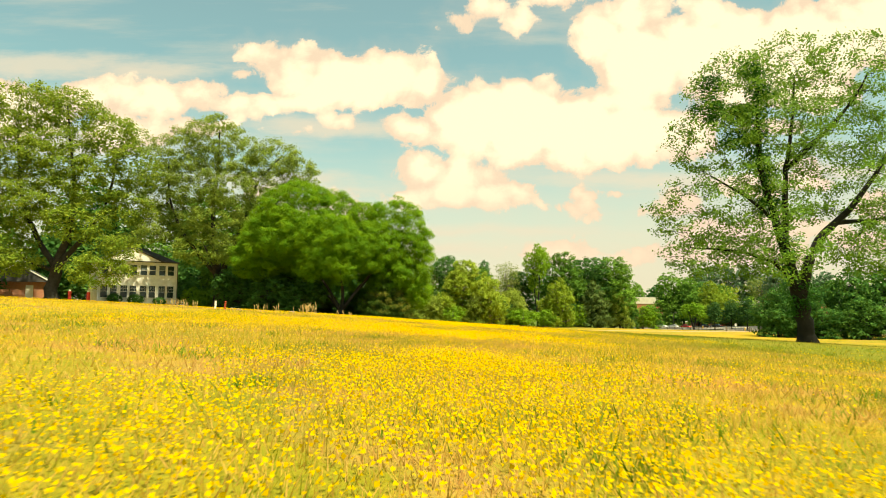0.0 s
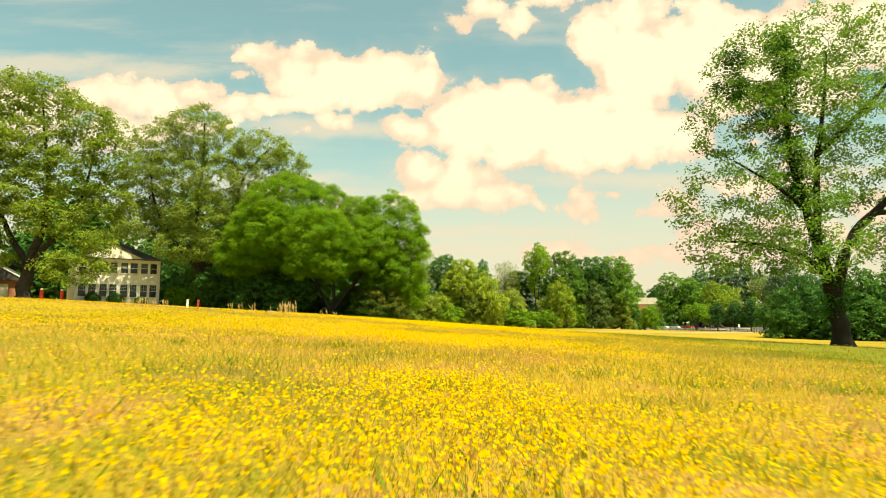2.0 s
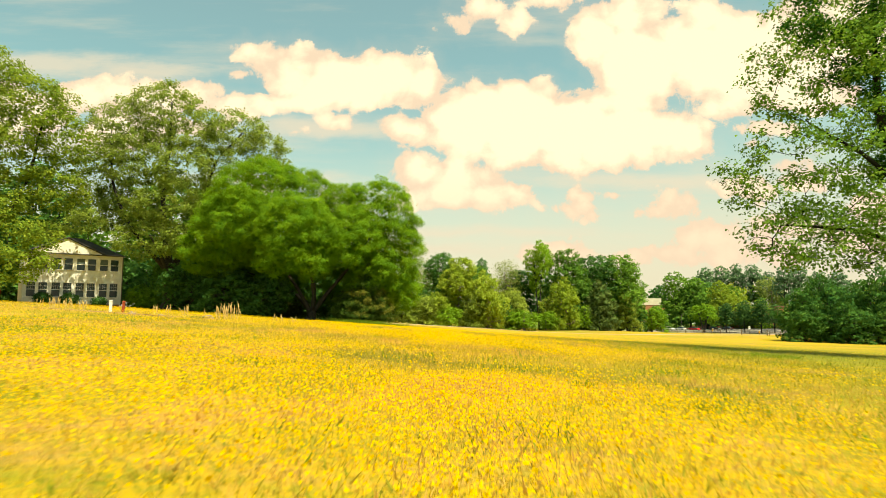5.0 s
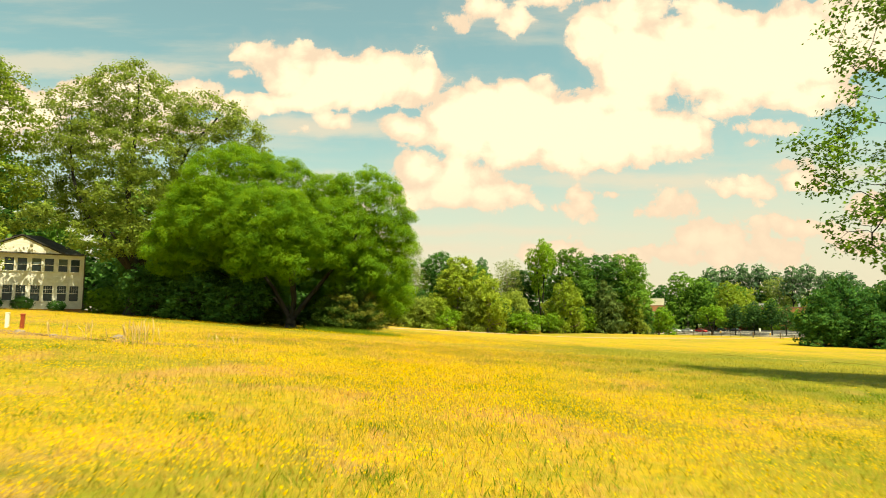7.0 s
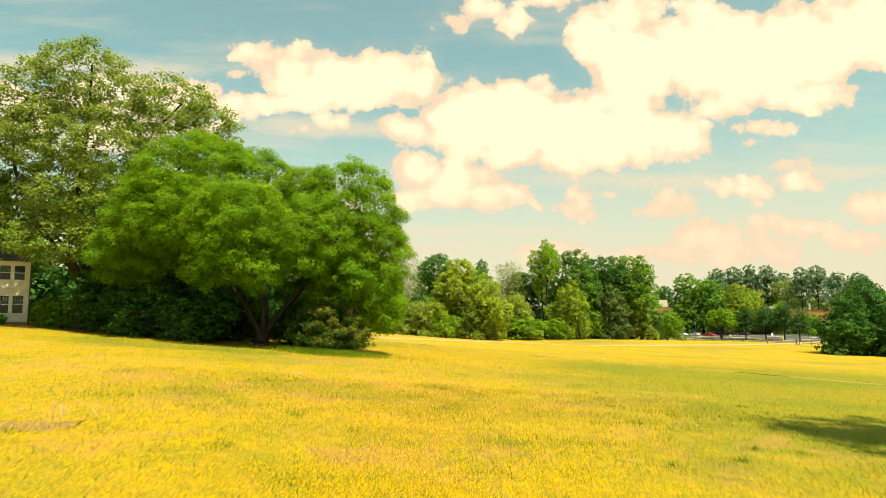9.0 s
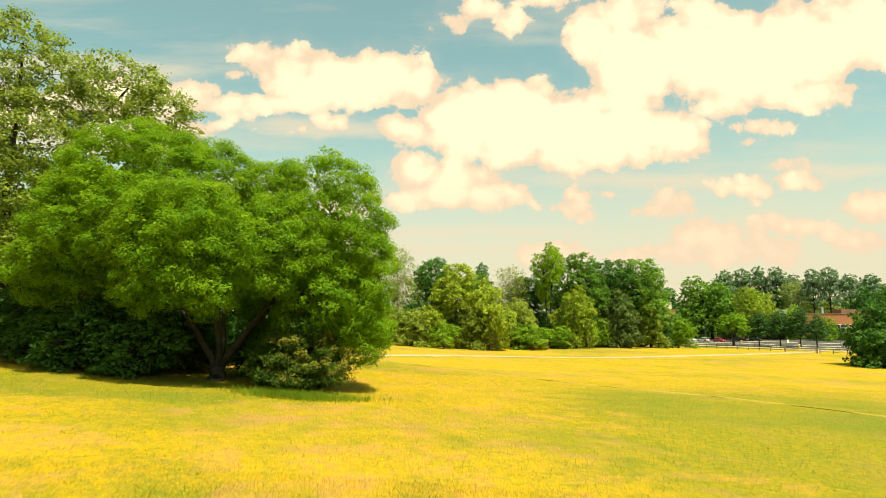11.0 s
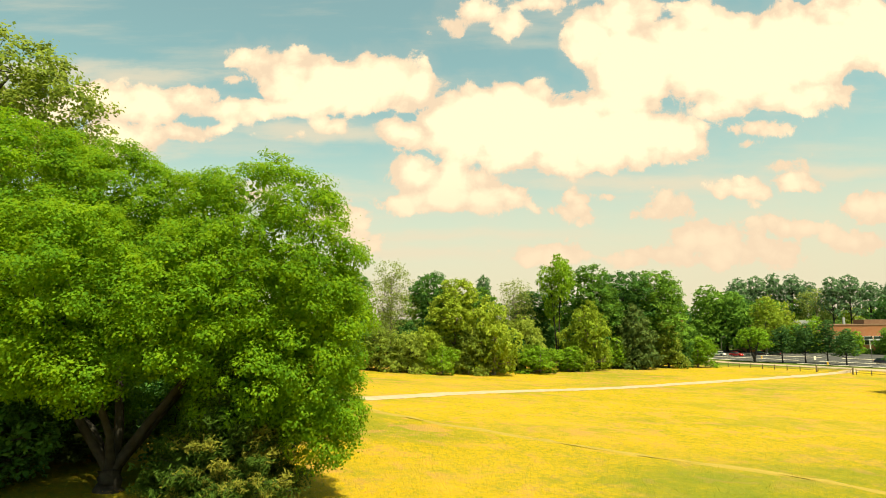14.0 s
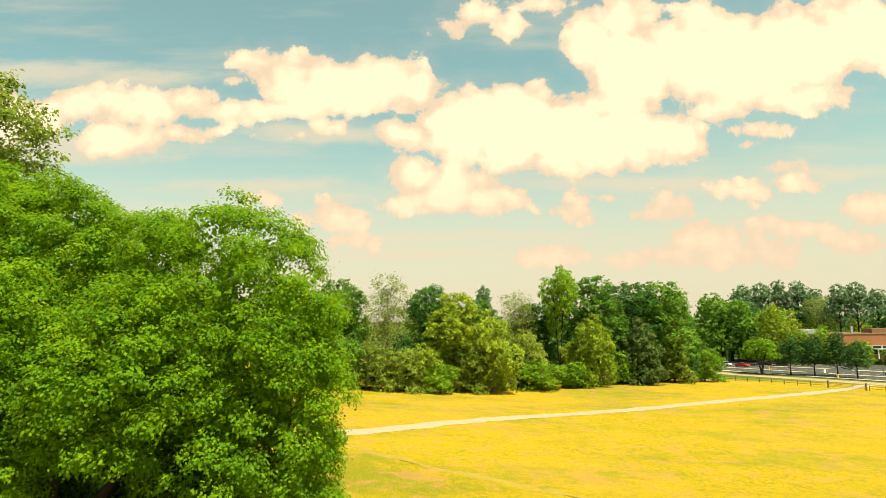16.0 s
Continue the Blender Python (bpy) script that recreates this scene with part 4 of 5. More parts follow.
def part(name, bm, mat, parent, label=""):
    """Links a bmesh as one mesh object under a thing or a part."""
    me = bpy.data.meshes.new(name)
    bmesh.ops.recalc_face_normals(bm, faces=bm.faces)
    bm.to_mesh(me)
    bm.free()
    me.materials.append(mat)
    ob = new(name, me)
    ob.parent = parent
    if label:
        tagged(ob, label)
    return ob


def box(x0, x1, y0, y1, z0, z1, bm=None, bevel=0.0):
    bm = bm or bmesh.new()
    m = Matrix.Translation(((x0 + x1) / 2, (y0 + y1) / 2, (z0 + z1) / 2)) @ Matrix.Diagonal((x1 - x0, y1 - y0, z1 - z0, 1))
    r = bmesh.ops.create_cube(bm, size=1, matrix=m)
    if bevel:
        edges = list({e for v in r["verts"] for e in v.link_edges})
        bmesh.ops.bevel(bm, geom=edges, offset=bevel, segments=2, affect="EDGES", profile=0.6)
    return bm


def prism(poly, axis, a, b):
    """A bmesh of a polygon in the plane across an axis ('x' or 'y'), drawn out from a to b."""
    bm = bmesh.new()
    put = (lambda p, t: (t, p[0], p[1])) if axis == "x" else (lambda p, t: (p[0], t, p[1]))
    lo, hi = [bm.verts.new(put(p, a)) for p in poly], [bm.verts.new(put(p, b)) for p in poly]
    bm.faces.new(lo)
    bm.faces.new(hi[::-1])
    for i in range(len(poly)):
        j = (i + 1) % len(poly)
        bm.faces.new((lo[i], hi[i], hi[j], lo[j]))
    return bm


def rod(path, radius, sides=8):
    v, q = tube(path, np.full(len(path), radius), sides)
    bm = bmesh.new()
    vs = [bm.verts.new(p) for p in v]
    for f in q.reshape(-1, 4):
        bm.faces.new([vs[i] for i in f])
    bm.faces.new(vs[:sides][::-1])
    bm.faces.new(vs[-sides:])
    return bm


def thing(name, label, category, m, group="", kind=""):
    ob = new(name)
    ob.matrix_basis = m
    return tagged(ob, label, category, group, kind)


def boards_material():
    m, k = material("painted_boards", 0.6)
    co = coords(k)
    w = k.t.nodes.new("ShaderNodeTexWave")
    w.bands_direction, w.wave_profile = "Z", "SAW"
    w.inputs["Scale"].default_value = 1.05
    k.t.links.new(co, w.inputs["Vector"])
    n = k.noise(co, 1.2, 6, 0.65)
    col = k.ramp(n, (0.3, (0.64, 0.62, 0.56)), (0.6, (0.84, 0.82, 0.77)))
    k.t.links.new(col, k.bsdf.inputs["Base Color"])
    bumped(k, w.outputs[1], 0.5, 0.03)
    return m


def brick_material(name, a, b, mortar):
    m, k = material(name, 0.85)
    co = coords(k)
    t = k.t.nodes.new("ShaderNodeTexBrick")
    mp = k.add("ShaderNodeMapping", co)
    mp.node.inputs["Rotation"].default_value = (radians(90), 0, 0)
    k.t.links.new(mp, t.inputs["Vector"])
    for key, v in (("Color1", a), ("Color2", b), ("Mortar", mortar)):
        t.inputs[key].default_value = (*v, 1)
    for key, v in (("Scale", 1.0), ("Mortar Size", 0.008), ("Brick Width", 0.22), ("Row Height", 0.075)):
        t.inputs[key].default_value = v
    col = k.mix(0.35, t.outputs[0], k.ramp(k.noise(co, 0.8, 5), (0.3, a), (0.7, b)), "MIX")
    k.t.links.new(col, k.bsdf.inputs["Base Color"])
    bumped(k, t.outputs[1], 0.3, -0.01)
    return m


def glass_material():
    m, k = material("window_glass", 0.08, spec=0.35)
    co = coords(k)
    k.t.links.new(k.ramp(k.noise(co, 0.7, 3), (0.3, (0.008, 0.020, 0.020)), (0.7, (0.030, 0.050, 0.046))), k.bsdf.inputs["Base Color"])
    bumped(k, k.noise(co, 1.5, 2), 0.1, 0.02)
    return m


BOARDS = boards_material()
TRIM = plain("white_trim", (0.68, 0.66, 0.60), (0.82, 0.80, 0.75), 2.0, 0.55)
BRICK = brick_material("red_brick", (0.34, 0.12, 0.06), (0.46, 0.19, 0.10), (0.42, 0.36, 0.30))
BRICK_FAR = brick_material("orange_brick", (0.30, 0.10, 0.045), (0.38, 0.15, 0.07), (0.34, 0.22, 0.15))
SHINGLE = plain("dark_shingles", (0.035, 0.035, 0.04), (0.09, 0.085, 0.085), 1.5, 0.9, bump=0.5)
PALE_ROOF = plain("pale_roof", (0.468, 0.425, 0.340), (0.612, 0.570, 0.468), 0.6, 0.8, bump=0.2)
GLASS = glass_material()
BLIND = plain("window_blind", (0.07, 0.10, 0.095), (0.14, 0.17, 0.16), 3.0, 0.9)
GUTTER = plain("dark_gutter", (0.05, 0.045, 0.04), (0.10, 0.09, 0.08), 2.0, 0.5)

# ---- the white house ----
HOUSE = pose(-50.0, 91.7, 2.0, 0, 0, 36.5)


def sash_window(house, s, z, w, h, blind):
    """A double-hung window: casing, sill, two panes, meeting rail and muntins, set in the front wall."""
    win = new("window")
    win.parent = house
    win.location = (s, 0, z)
    bm = box(-0.10, w + 0.10, -0.05, 0.02, h, h + 0.12)
    for a, b in ((-0.10, 0.0), (w, w + 0.10)):
        box(a, b, -0.05, 0.02, 0, h, bm)
    part("frame", bm, TRIM, win)
    part("sill", box(-0.14, w + 0.14, -0.12, 0.02, -0.08, 0.0), TRIM, win)
    part("pane", box(0, w, 0.03, 0.05, h / 2 + 0.02, h), BLIND if blind else GLASS, win, "pane with a pale blind behind it" if blind else "")
    part("pane", box(0, w, 0.06, 0.08, 0, h / 2 - 0.02), GLASS, win)
    part("rail", box(0, w, 0.0, 0.05, h / 2 - 0.03, h / 2 + 0.03), TRIM, win)
    if h > 1.6:
        for i in range(1, 4):
            part("muntin", box(w * i / 4 - 0.006, w * i / 4 + 0.006, 0.012, 0.03, h / 2 + 0.03, h), TRIM, win)
        part("muntin", box(0, w, 0.008, 0.028, h * 0.75 - 0.009, h * 0.75 + 0.009), TRIM, win)


def build_house():
    house = thing("house", "white weatherboard two-storey house with brick base and dark roof", "house", HOUSE)
    L, D, z0, top, T = 10.8, 9.0, 0.45, 6.65, 0.22
    wins = [(0.36 + i * 1.31 - (0.07 if i % 2 else 0.0), z) for z in (1.35, 4.75) for i in range(8)]
    w, heights = 0.90, {1.35: 1.75, 4.75: 1.45}
    # front wall in strips round the openings
    xs = sorted({0.0, L, *[s for s, _ in wins], *[s + w for s, _ in wins]})
    zs = [z0, 1.35, 3.10, 4.75, 6.20, top]
    bm = bmesh.new()
    for i in range(len(xs) - 1):
        for j in range(5):
            hole = j in (1, 3) and any(abs(xs[i] - s) < 1e-6 for s, _ in wins)
            if not hole:
                box(xs[i], xs[i + 1], 0, T, zs[j], zs[j + 1], bm)
    bmesh.ops.remove_doubles(bm, verts=bm.verts, dist=0.001)
    part("wall", bm, BOARDS, house)
    part("wall", box(0, T, T, D, z0, top), BOARDS, house)
    part("wall", box(L - T, L, T, D, z0, top), BOARDS, house)
    part("wall", box(T, L - T, D - T, D, z0, top), BOARDS, house)
    part("floor_slab", box(T, L - T, T, D - T, 3.6, 3.75), TRIM, house)
    part("brick_base", box(0.05, L - 0.05, 0.06, D, -1.2, z0), BRICK, house, "red brick base course")
    part("water_table", box(-0.03, L + 0.03, -0.05, 0.0, z0 - 0.02, z0 + 0.16), TRIM, house)
    for a, b in ((-0.04, 0.14), (L - 0.14, L + 0.04)):
        part("corner_board", box(a, b, -0.04, 0.0, z0 + 0.16, top), TRIM, house)
    part("frieze", box(0, L, -0.05, 0.0, top - 0.22, top), TRIM, house)
    part("eave", box(-0.3, L + 0.3, -0.3, D + 0.3, top, top + 0.12), TRIM, house)
    part("gutter", box(-0.32, L + 0.32, -0.4, -0.3, top, top + 0.12), GUTTER, house)
    # hipped roof with a broad pale gable towards the meadow
    e, zt, rise = 0.3, top + 0.12, 2.5
    bm = bmesh.new()
    v = [bm.verts.new(p) for p in ((-e, -e, zt), (L + e, -e, zt), (L + e, D + e, zt), (-e, D + e, zt), (4.2, D / 2, zt + rise), (L - 4.2, D / 2, zt + rise))]
    for f in ((0, 1, 5, 4), (1, 2, 5), (2, 3, 4, 5), (3, 0, 4), (3, 2, 1, 0)):
        bm.faces.new([v[i] for i in f])
    part("roof", bm, SHINGLE, house)
    gable = part("gable", prism([(0.5, zt + 0.02), (8.5, zt + 0.02), (4.5, zt + 1.9)], "y", -0.2, 0.1), BOARDS, house, "pale boarded gable")
    slope = [(0.1, zt - 0.05), (4.5, zt + 2.0), (8.9, zt - 0.05), (8.9, zt + 0.06), (4.5, zt + 2.12), (0.1, zt + 0.06)]
    part("gable_roof", prism(slope, "y", -0.36, 4.3), SHINGLE, house)
    for i, (s, z) in enumerate(wins):
        sash_window(house, s, z, w, heights[z], i in (9, 12, 14))
    bm = rod([(L + 0.08, -0.1, top), (L + 0.08, -0.1, 0.2), (L + 0.22, -0.25, 0.05)], 0.06)
    part("downspout", bm, GUTTER, house)


build_house()


def build_outbuilding():
    m = pose(-68.0, 94.0, gz(-66, 95), 0, 0, 20)
    shed = thing("outbuilding", "low red brick outbuilding with white trimmed gable roof", "outbuilding", m)
    part("wall", box(0, 8, 0, 6, -0.6, 2.6), BRICK, shed)
    part("door", box(5.2, 6.2, -0.05, 0.0, -0.1, 2.0), TRIM, shed)
    part("roof", prism([(-0.5, 2.5), (8.5, 2.5), (4, 5.0)], "y", -0.5, 6.4), SHINGLE, shed)
    part("bargeboard", prism([(-0.6, 2.42), (4, 5.12), (8.6, 2.42), (8.6, 2.65), (4, 5.32), (-0.6, 2.65)], "y", -0.6, -0.5), TRIM, shed)


build_outbuilding()


def shrub(at, r, mat, label, seed, size=0.10, name="clipped_shrub", per=36, squash=0.85):
    """A round shrub: short stems and a close shell of small leaves."""
    rng = np.random.default_rng(seed)
    root = thing(name, label, "shrub", pose(*at))
    tubes = [tube([(0, 0, -0.2), (a * r * 0.3, b * r * 0.3, r * 0.7)], [0.04, 0.015], 5) for a, b in ((0, 0), (1, 0.4), (-0.8, 0.7), (0.2, -1))]
    v, q = join_tubes(tubes)
    fast_mesh("stems", v, q, 4, BARK, root)
    n = int(4 * 3.14 * r * r * per)
    d = rng.normal(0, 1, (n, 3))
    d /= np.linalg.norm(d, axis=1)[:, None]
    rad = r * (rng.uniform(0.75, 1.02, n) + 0.05 * np.sin(d[:, 0] * 7) * np.cos(d[:, 1] * 6))
    c = d * rad[:, None] * np.array([1, 1, squash]) + np.array([0, 0, r * squash * 0.85])
    ok = c[:, 2] > 0.02
    v, q = leaves(rng, c[ok], d[ok], 4, 0.06, size, flat=1.0)
    fast_mesh("foliage", v, q, 4, mat, root)
    return root


for i, (s, r) in enumerate(((2.0, 1.05), (4.8, 1.12), (8.1, 0.92))):
    p = HOUSE @ Vector((s, -1.5, 0))
    shrub((p.x, p.y, gz(p.x, p.y) - 0.05), r, LEAF["dark"], "round clipped dark green shrub before the house", 200 + i, squash=0.74)
for i, (x, y, r) in enumerate(((-37.8, 96.2, 1.9), (-36.0, 95.2, 1.6), (-38.0, 101.5, 1.8))):
    shrub((x, y, gz(x, y)), r, LEAF["bright"], "loose bright green shrub beside the house", 220 + i, 0.16, "garden_shrub", 14)


def juniper(at, seed):
    """A low juniper: layered sprays of needles, sunlight painted golden on the sunward tips."""
    rng = np.random.default_rng(seed)
    root = thing("juniper", "low spreading juniper with golden tips under the maple", "shrub", pose(*at))
    tubes, green, gold = [], [], []
    for i in range(270):
        a = rng.uniform(0, 6.28)
        reach = rng.uniform(0.5, 4.0)
        high = rng.uniform(0.1, 1) ** 0.8 * 8.0 * (1 - (reach / 4.7) ** 1.25)
        out = np.array([math.cos(a), math.sin(a), 0])
        start, end = np.array([0, 0, 0.2 + high * 0.4]), out * reach + [0, 0, high]
        p = bend(rng, start, end, 7, 0.2)
        tubes.append(tube(p, np.linspace(0.05, 0.012, 7), 4))
        t = rng.uniform(0.25, 1.0, 34)
        pts = np.stack([np.interp(t, np.linspace(0, 1, 7), p[:, j]) for j in range(3)], -1) + rng.normal(0, 1, (34, 3)) * [0.26, 0.26, 0.08]
        pts[:, 2] -= 0.25 * (1 - t)
        ok = pts[:, 2] > 0.05
        # low sprays towards the sun take the colour with sunlight painted in
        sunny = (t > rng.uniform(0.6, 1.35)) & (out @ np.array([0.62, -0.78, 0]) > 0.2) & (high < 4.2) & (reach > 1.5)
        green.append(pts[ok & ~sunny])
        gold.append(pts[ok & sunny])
    v, q = join_tubes(tubes)
    fast_mesh("branches", v, q, 4, BARK, root)
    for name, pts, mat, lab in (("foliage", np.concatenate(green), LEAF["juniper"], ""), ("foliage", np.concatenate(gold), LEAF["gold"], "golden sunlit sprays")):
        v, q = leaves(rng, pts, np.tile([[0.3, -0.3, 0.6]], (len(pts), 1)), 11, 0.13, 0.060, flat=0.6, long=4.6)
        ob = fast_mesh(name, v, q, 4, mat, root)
        if lab:
            tagged(ob, lab)


juniper((-7.6, 85.6, gz(-7.6, 85.6)), 31)

# ---- path, road, car park ----
GRAVEL = plain("pale_gravel", (0.300, 0.225, 0.145), (0.430, 0.325, 0.220), 0.9, 0.95, bump=0.5)
DIRT = plain("worn_straw", (0.235, 0.178, 0.026), (0.330, 0.232, 0.044), 0.8, 0.95, bump=0.6)
ASPHALT = plain("asphalt", (0.036, 0.037, 0.038), (0.070, 0.068, 0.066), 0.4, 0.9, bump=0.3)
CONCRETE = plain("pale_road", (0.265, 0.190, 0.128), (0.360, 0.272, 0.192), 0.3, 0.9, bump=0.2)
PAINT = plain("road_paint", (0.250, 0.232, 0.200), (0.400, 0.380, 0.330), 1.5, 0.8)
KERB = plain("kerb_stone", (0.336, 0.304, 0.240), (0.464, 0.424, 0.352), 1.0, 0.9)
WOOD_POST = plain("weathered_wood", (0.10, 0.08, 0.055), (0.22, 0.17, 0.12), 3.0, 0.9, bump=0.5)
STEEL = plain("painted_steel", (0.10, 0.09, 0.08), (0.20, 0.18, 0.16), 3.0, 0.5, 0.3)
AMBER = plain("amber_paint", (0.75, 0.40, 0.03), (0.85, 0.50, 0.06), 3.0, 0.6)
WHITE = plain("white_paint", (0.70, 0.68, 0.62), (0.82, 0.80, 0.74), 3.0, 0.6)
RED = plain("red_paint", (0.45, 0.03, 0.02), (0.60, 0.05, 0.03), 3.0, 0.5)
HEDGE = LEAF["dark"]


def ribbon(name, pts, width, lift, mat, ragged=0.0, step=1.5, seed=0):
    """A strip that lies on the land along a smooth line."""
    rng = random.Random(seed)
    p = [Vector((*q, 0)) for q in pts]
    fine = []
    for i in range(len(p) - 1):
        a, b, c, d = p[max(i - 1, 0)], p[i], p[i + 1], p[min(i + 2, len(p) - 1)]
        n = max(2, int((c - b).length / step))
        for j in range(n):
            t = j / n
            fine.append(0.5 * ((2 * b) + (c - a) * t + (2 * a - 5 * b + 4 * c - d) * t * t + (3 * b - a - 3 * c + d) * t ** 3))
    fine.append(p[-1])
    verts, faces = [], []
    for i, q in enumerate(fine):
        way = (fine[min(i + 1, len(fine) - 1)] - fine[max(i - 1, 0)]).normalized()
        side = Vector((-way.y, way.x, 0))
        for k in (-0.5, -0.17, 0.17, 0.5):
            w = q + side * (width * k + (rng.uniform(-ragged, ragged) if abs(k) > 0.4 else 0))
            verts.append((w.x, w.y, gz(w.x, w.y) + lift - (0.05 if abs(k) > 0.4 else 0)))
        if i:
            for k in range(3):
                o = (i - 1) * 4 + k
                faces.append((o, o + 1, o + 5, o + 4))
    return mesh_object(name, verts, faces, mat, smooth=True)


PATH_LINE = [(-80, 117), (-50, 120), (-28, 122), (-10.2, 128.3), (12.2, 148.8), (44.2, 171.7), (70, 187.5), (89, 199.5), (97, 205.5), (104.5, 212)]
tagged(ribbon("path", PATH_LINE, 2.9, 0.075, GRAVEL, 0.35, seed=1), "pale gravel path across the meadow", "path", kind="structure")
tagged(ribbon("dirt_track", [(-9, 127), (-1, 119), (8.3, 112.9), (16.3, 107.2), (27.4, 100.6), (36, 90), (46, 76)], 1.0, 0.045, DIRT, 0.6, seed=2),
       "worn straw-coloured track through the meadow", "track", kind="structure")
ALONG, ACROSS = Vector((0.52, -0.854, 0)), Vector((0.854, 0.52, 0))
ROAD_AT = Vector((99.0, 231.0, 0))
tagged(ribbon("road", [tuple((ROAD_AT + ALONG * s).xy) for s in (-60, -30, 0, 30, 60, 90)], 6.5, 0.09, CONCRETE, 0.05, 3, 3),
       "pale concrete road beside the car park", "road", kind="structure")
LOT_TURN = math.degrees(math.atan2(ALONG.y, ALONG.x))


def lot_point(s, w):
    p = ROAD_AT + ALONG * s + ACROSS * w
    return p.x, p.y, gz(p.x, p.y)


def build_car_park():
    verts, faces = [], []
    for i in range(31):
        for j in range(13):
            x, y, z = lot_point(-58 + i * 4, 9 + j * 4)
            verts.append((x, y, z + 0.06))
            if i and j:
                a = (i - 1) * 13 + j - 1
                faces.append((a, a + 1, a + 14, a + 13))
    lot = mesh_object("car_park", verts, faces, ASPHALT, smooth=True)
    tagged(lot, "dark asphalt car park with pale painted bays", "car park", kind="structure")
    bays = [(s, w) for w in (13, 26, 39) for s in range(-40, 62, 3)]
    data = None
    for s, w in bays:
        x, y, z = lot_point(s, w)
        if data is None:
            bm = box(-0.07, 0.07, -2.4, 2.4, 0, 0.02)
            data = bpy.data.meshes.new("bay_line")
            bm.to_mesh(data)
            bm.free()
            data.materials.append(PAINT)
        ob = new("bay_line", data)
        slope = math.degrees(math.atan2(lot_point(s, w + 2)[2] - lot_point(s, w - 2)[2], 4.0))
        ob.parent = lot
        ob.matrix_basis = pose(x, y, z + 0.085, 0, 0, LOT_TURN) @ pose(0, 0, 0, slope, 0, 0)
    # kerbed islands
    for w in (8.0, 19.5, 32.5):
        for s0, s1 in ((-40, -8), (-2, 30), (36, 62)):
            pts = [lot_point(s, w)[:2] for s in np.linspace(s0, s1, 9)]
            isl = ribbon("kerb", pts, 1.6, 0.24, KERB, 0, 2)
            tagged(isl, "pale kerbed island in the car park", "kerb", kind="structure")


build_car_park()


def car(label, paint, m, estate=False):
    """A parked car: body with wheel arches, glasshouse, four wheels, lights and bumpers."""
    root = thing("car", label, "car", m, "parked cars")
    lower = [(-2.2, 0.35), (-2.22, 0.75), (-2.0, 0.95), (-0.9, 1.0), (1.1, 0.98), (1.95, 0.85), (2.2, 0.62), (2.22, 0.35), (1.75, 0.3), (-1.75, 0.3)]
    bm = prism(lower, "y", -0.86, 0.86)
    bmesh.ops.bevel(bm, geom=list(bm.edges), offset=0.06, segments=2, affect="EDGES")
    part("body", bm, paint, root)
    back = -2.0 if estate else -1.5
    bm = bmesh.new()
    lo = [(back, -0.80), (1.05, -0.80), (1.05, 0.80), (back, 0.80)]
    hi = [(back + 0.45, -0.62), (0.25, -0.62), (0.25, 0.62), (back + 0.45, 0.62)]
    a, b = [bm.verts.new((x, y, 0.97)) for x, y in lo], [bm.verts.new((x, y, 1.42)) for x, y in hi]
    for i in range(4):
        bm.faces.new((a[i], a[(i + 1) % 4], b[(i + 1) % 4], b[i]))
    bm.faces.new(b)
    bm.faces.new(a[::-1])
    part("windows", bm, GLASS, root)
    part("roof", box(back + 0.42, 0.28, -0.63, 0.63, 1.42, 1.47, bevel=0.02), paint, root)
    for x in (-1.35, 1.35):
        for y in (-0.82, 0.82):
            wheel = new("wheel")
            wheel.parent = root
            wheel.location = (x, y, 0.32)
            part("tyre", rod([(0, -0.1, 0), (0, 0.1, 0)], 0.32, 14), TYRE, wheel)
            part("rim", rod([(0, -0.115, 0), (0, 0.115, 0)], 0.2, 10), STEEL, wheel)
    for y in (-0.6, 0.6):
        part("headlight", box(2.12, 2.24, y - 0.18, y + 0.18, 0.62, 0.76), LAMP, root)
        part("tail_light", box(-2.24, -2.14, y - 0.2, y + 0.2, 0.72, 0.88), RED, root)
    return root


TYRE = plain("tyre", (0.015, 0.015, 0.015), (0.03, 0.03, 0.03), 5, 0.9)
LAMP = plain("lamp_glass", (0.6, 0.6, 0.58), (0.75, 0.75, 0.72), 5, 0.15)


def car_paint(name, c):
    return plain(name, c, tuple(v * 1.15 for v in c), 0.5, 0.25, bump=0, spec=0.6)


for label, colour, x, y, estate, flip in (
        ("glossy red parked car in the car park", (0.50, 0.015, 0.02), 103.9, 272.4, False, 0), ("white parked car in the car park", (0.75, 0.74, 0.70), 100.3, 277.5, False, 180),
        ("black parked estate car in the car park", (0.012, 0.012, 0.014), 112.6, 273.0, True, 0), ("dark parked car beside the black estate", (0.03, 0.032, 0.036), 116.6, 271.5, False, 180),
        ("white parked car behind the woods edge", (0.72, 0.71, 0.68), 96.8, 281.0, True, 0), ("dark blue car parked by the road", (0.02, 0.03, 0.06), 125.2, 231.0, True, 0)):
    car(label, car_paint("car_paint_" + label.split()[0], colour), pose(x, y, gz(x, y) + 0.06, 0, 0, LOT_TURN + flip), estate)


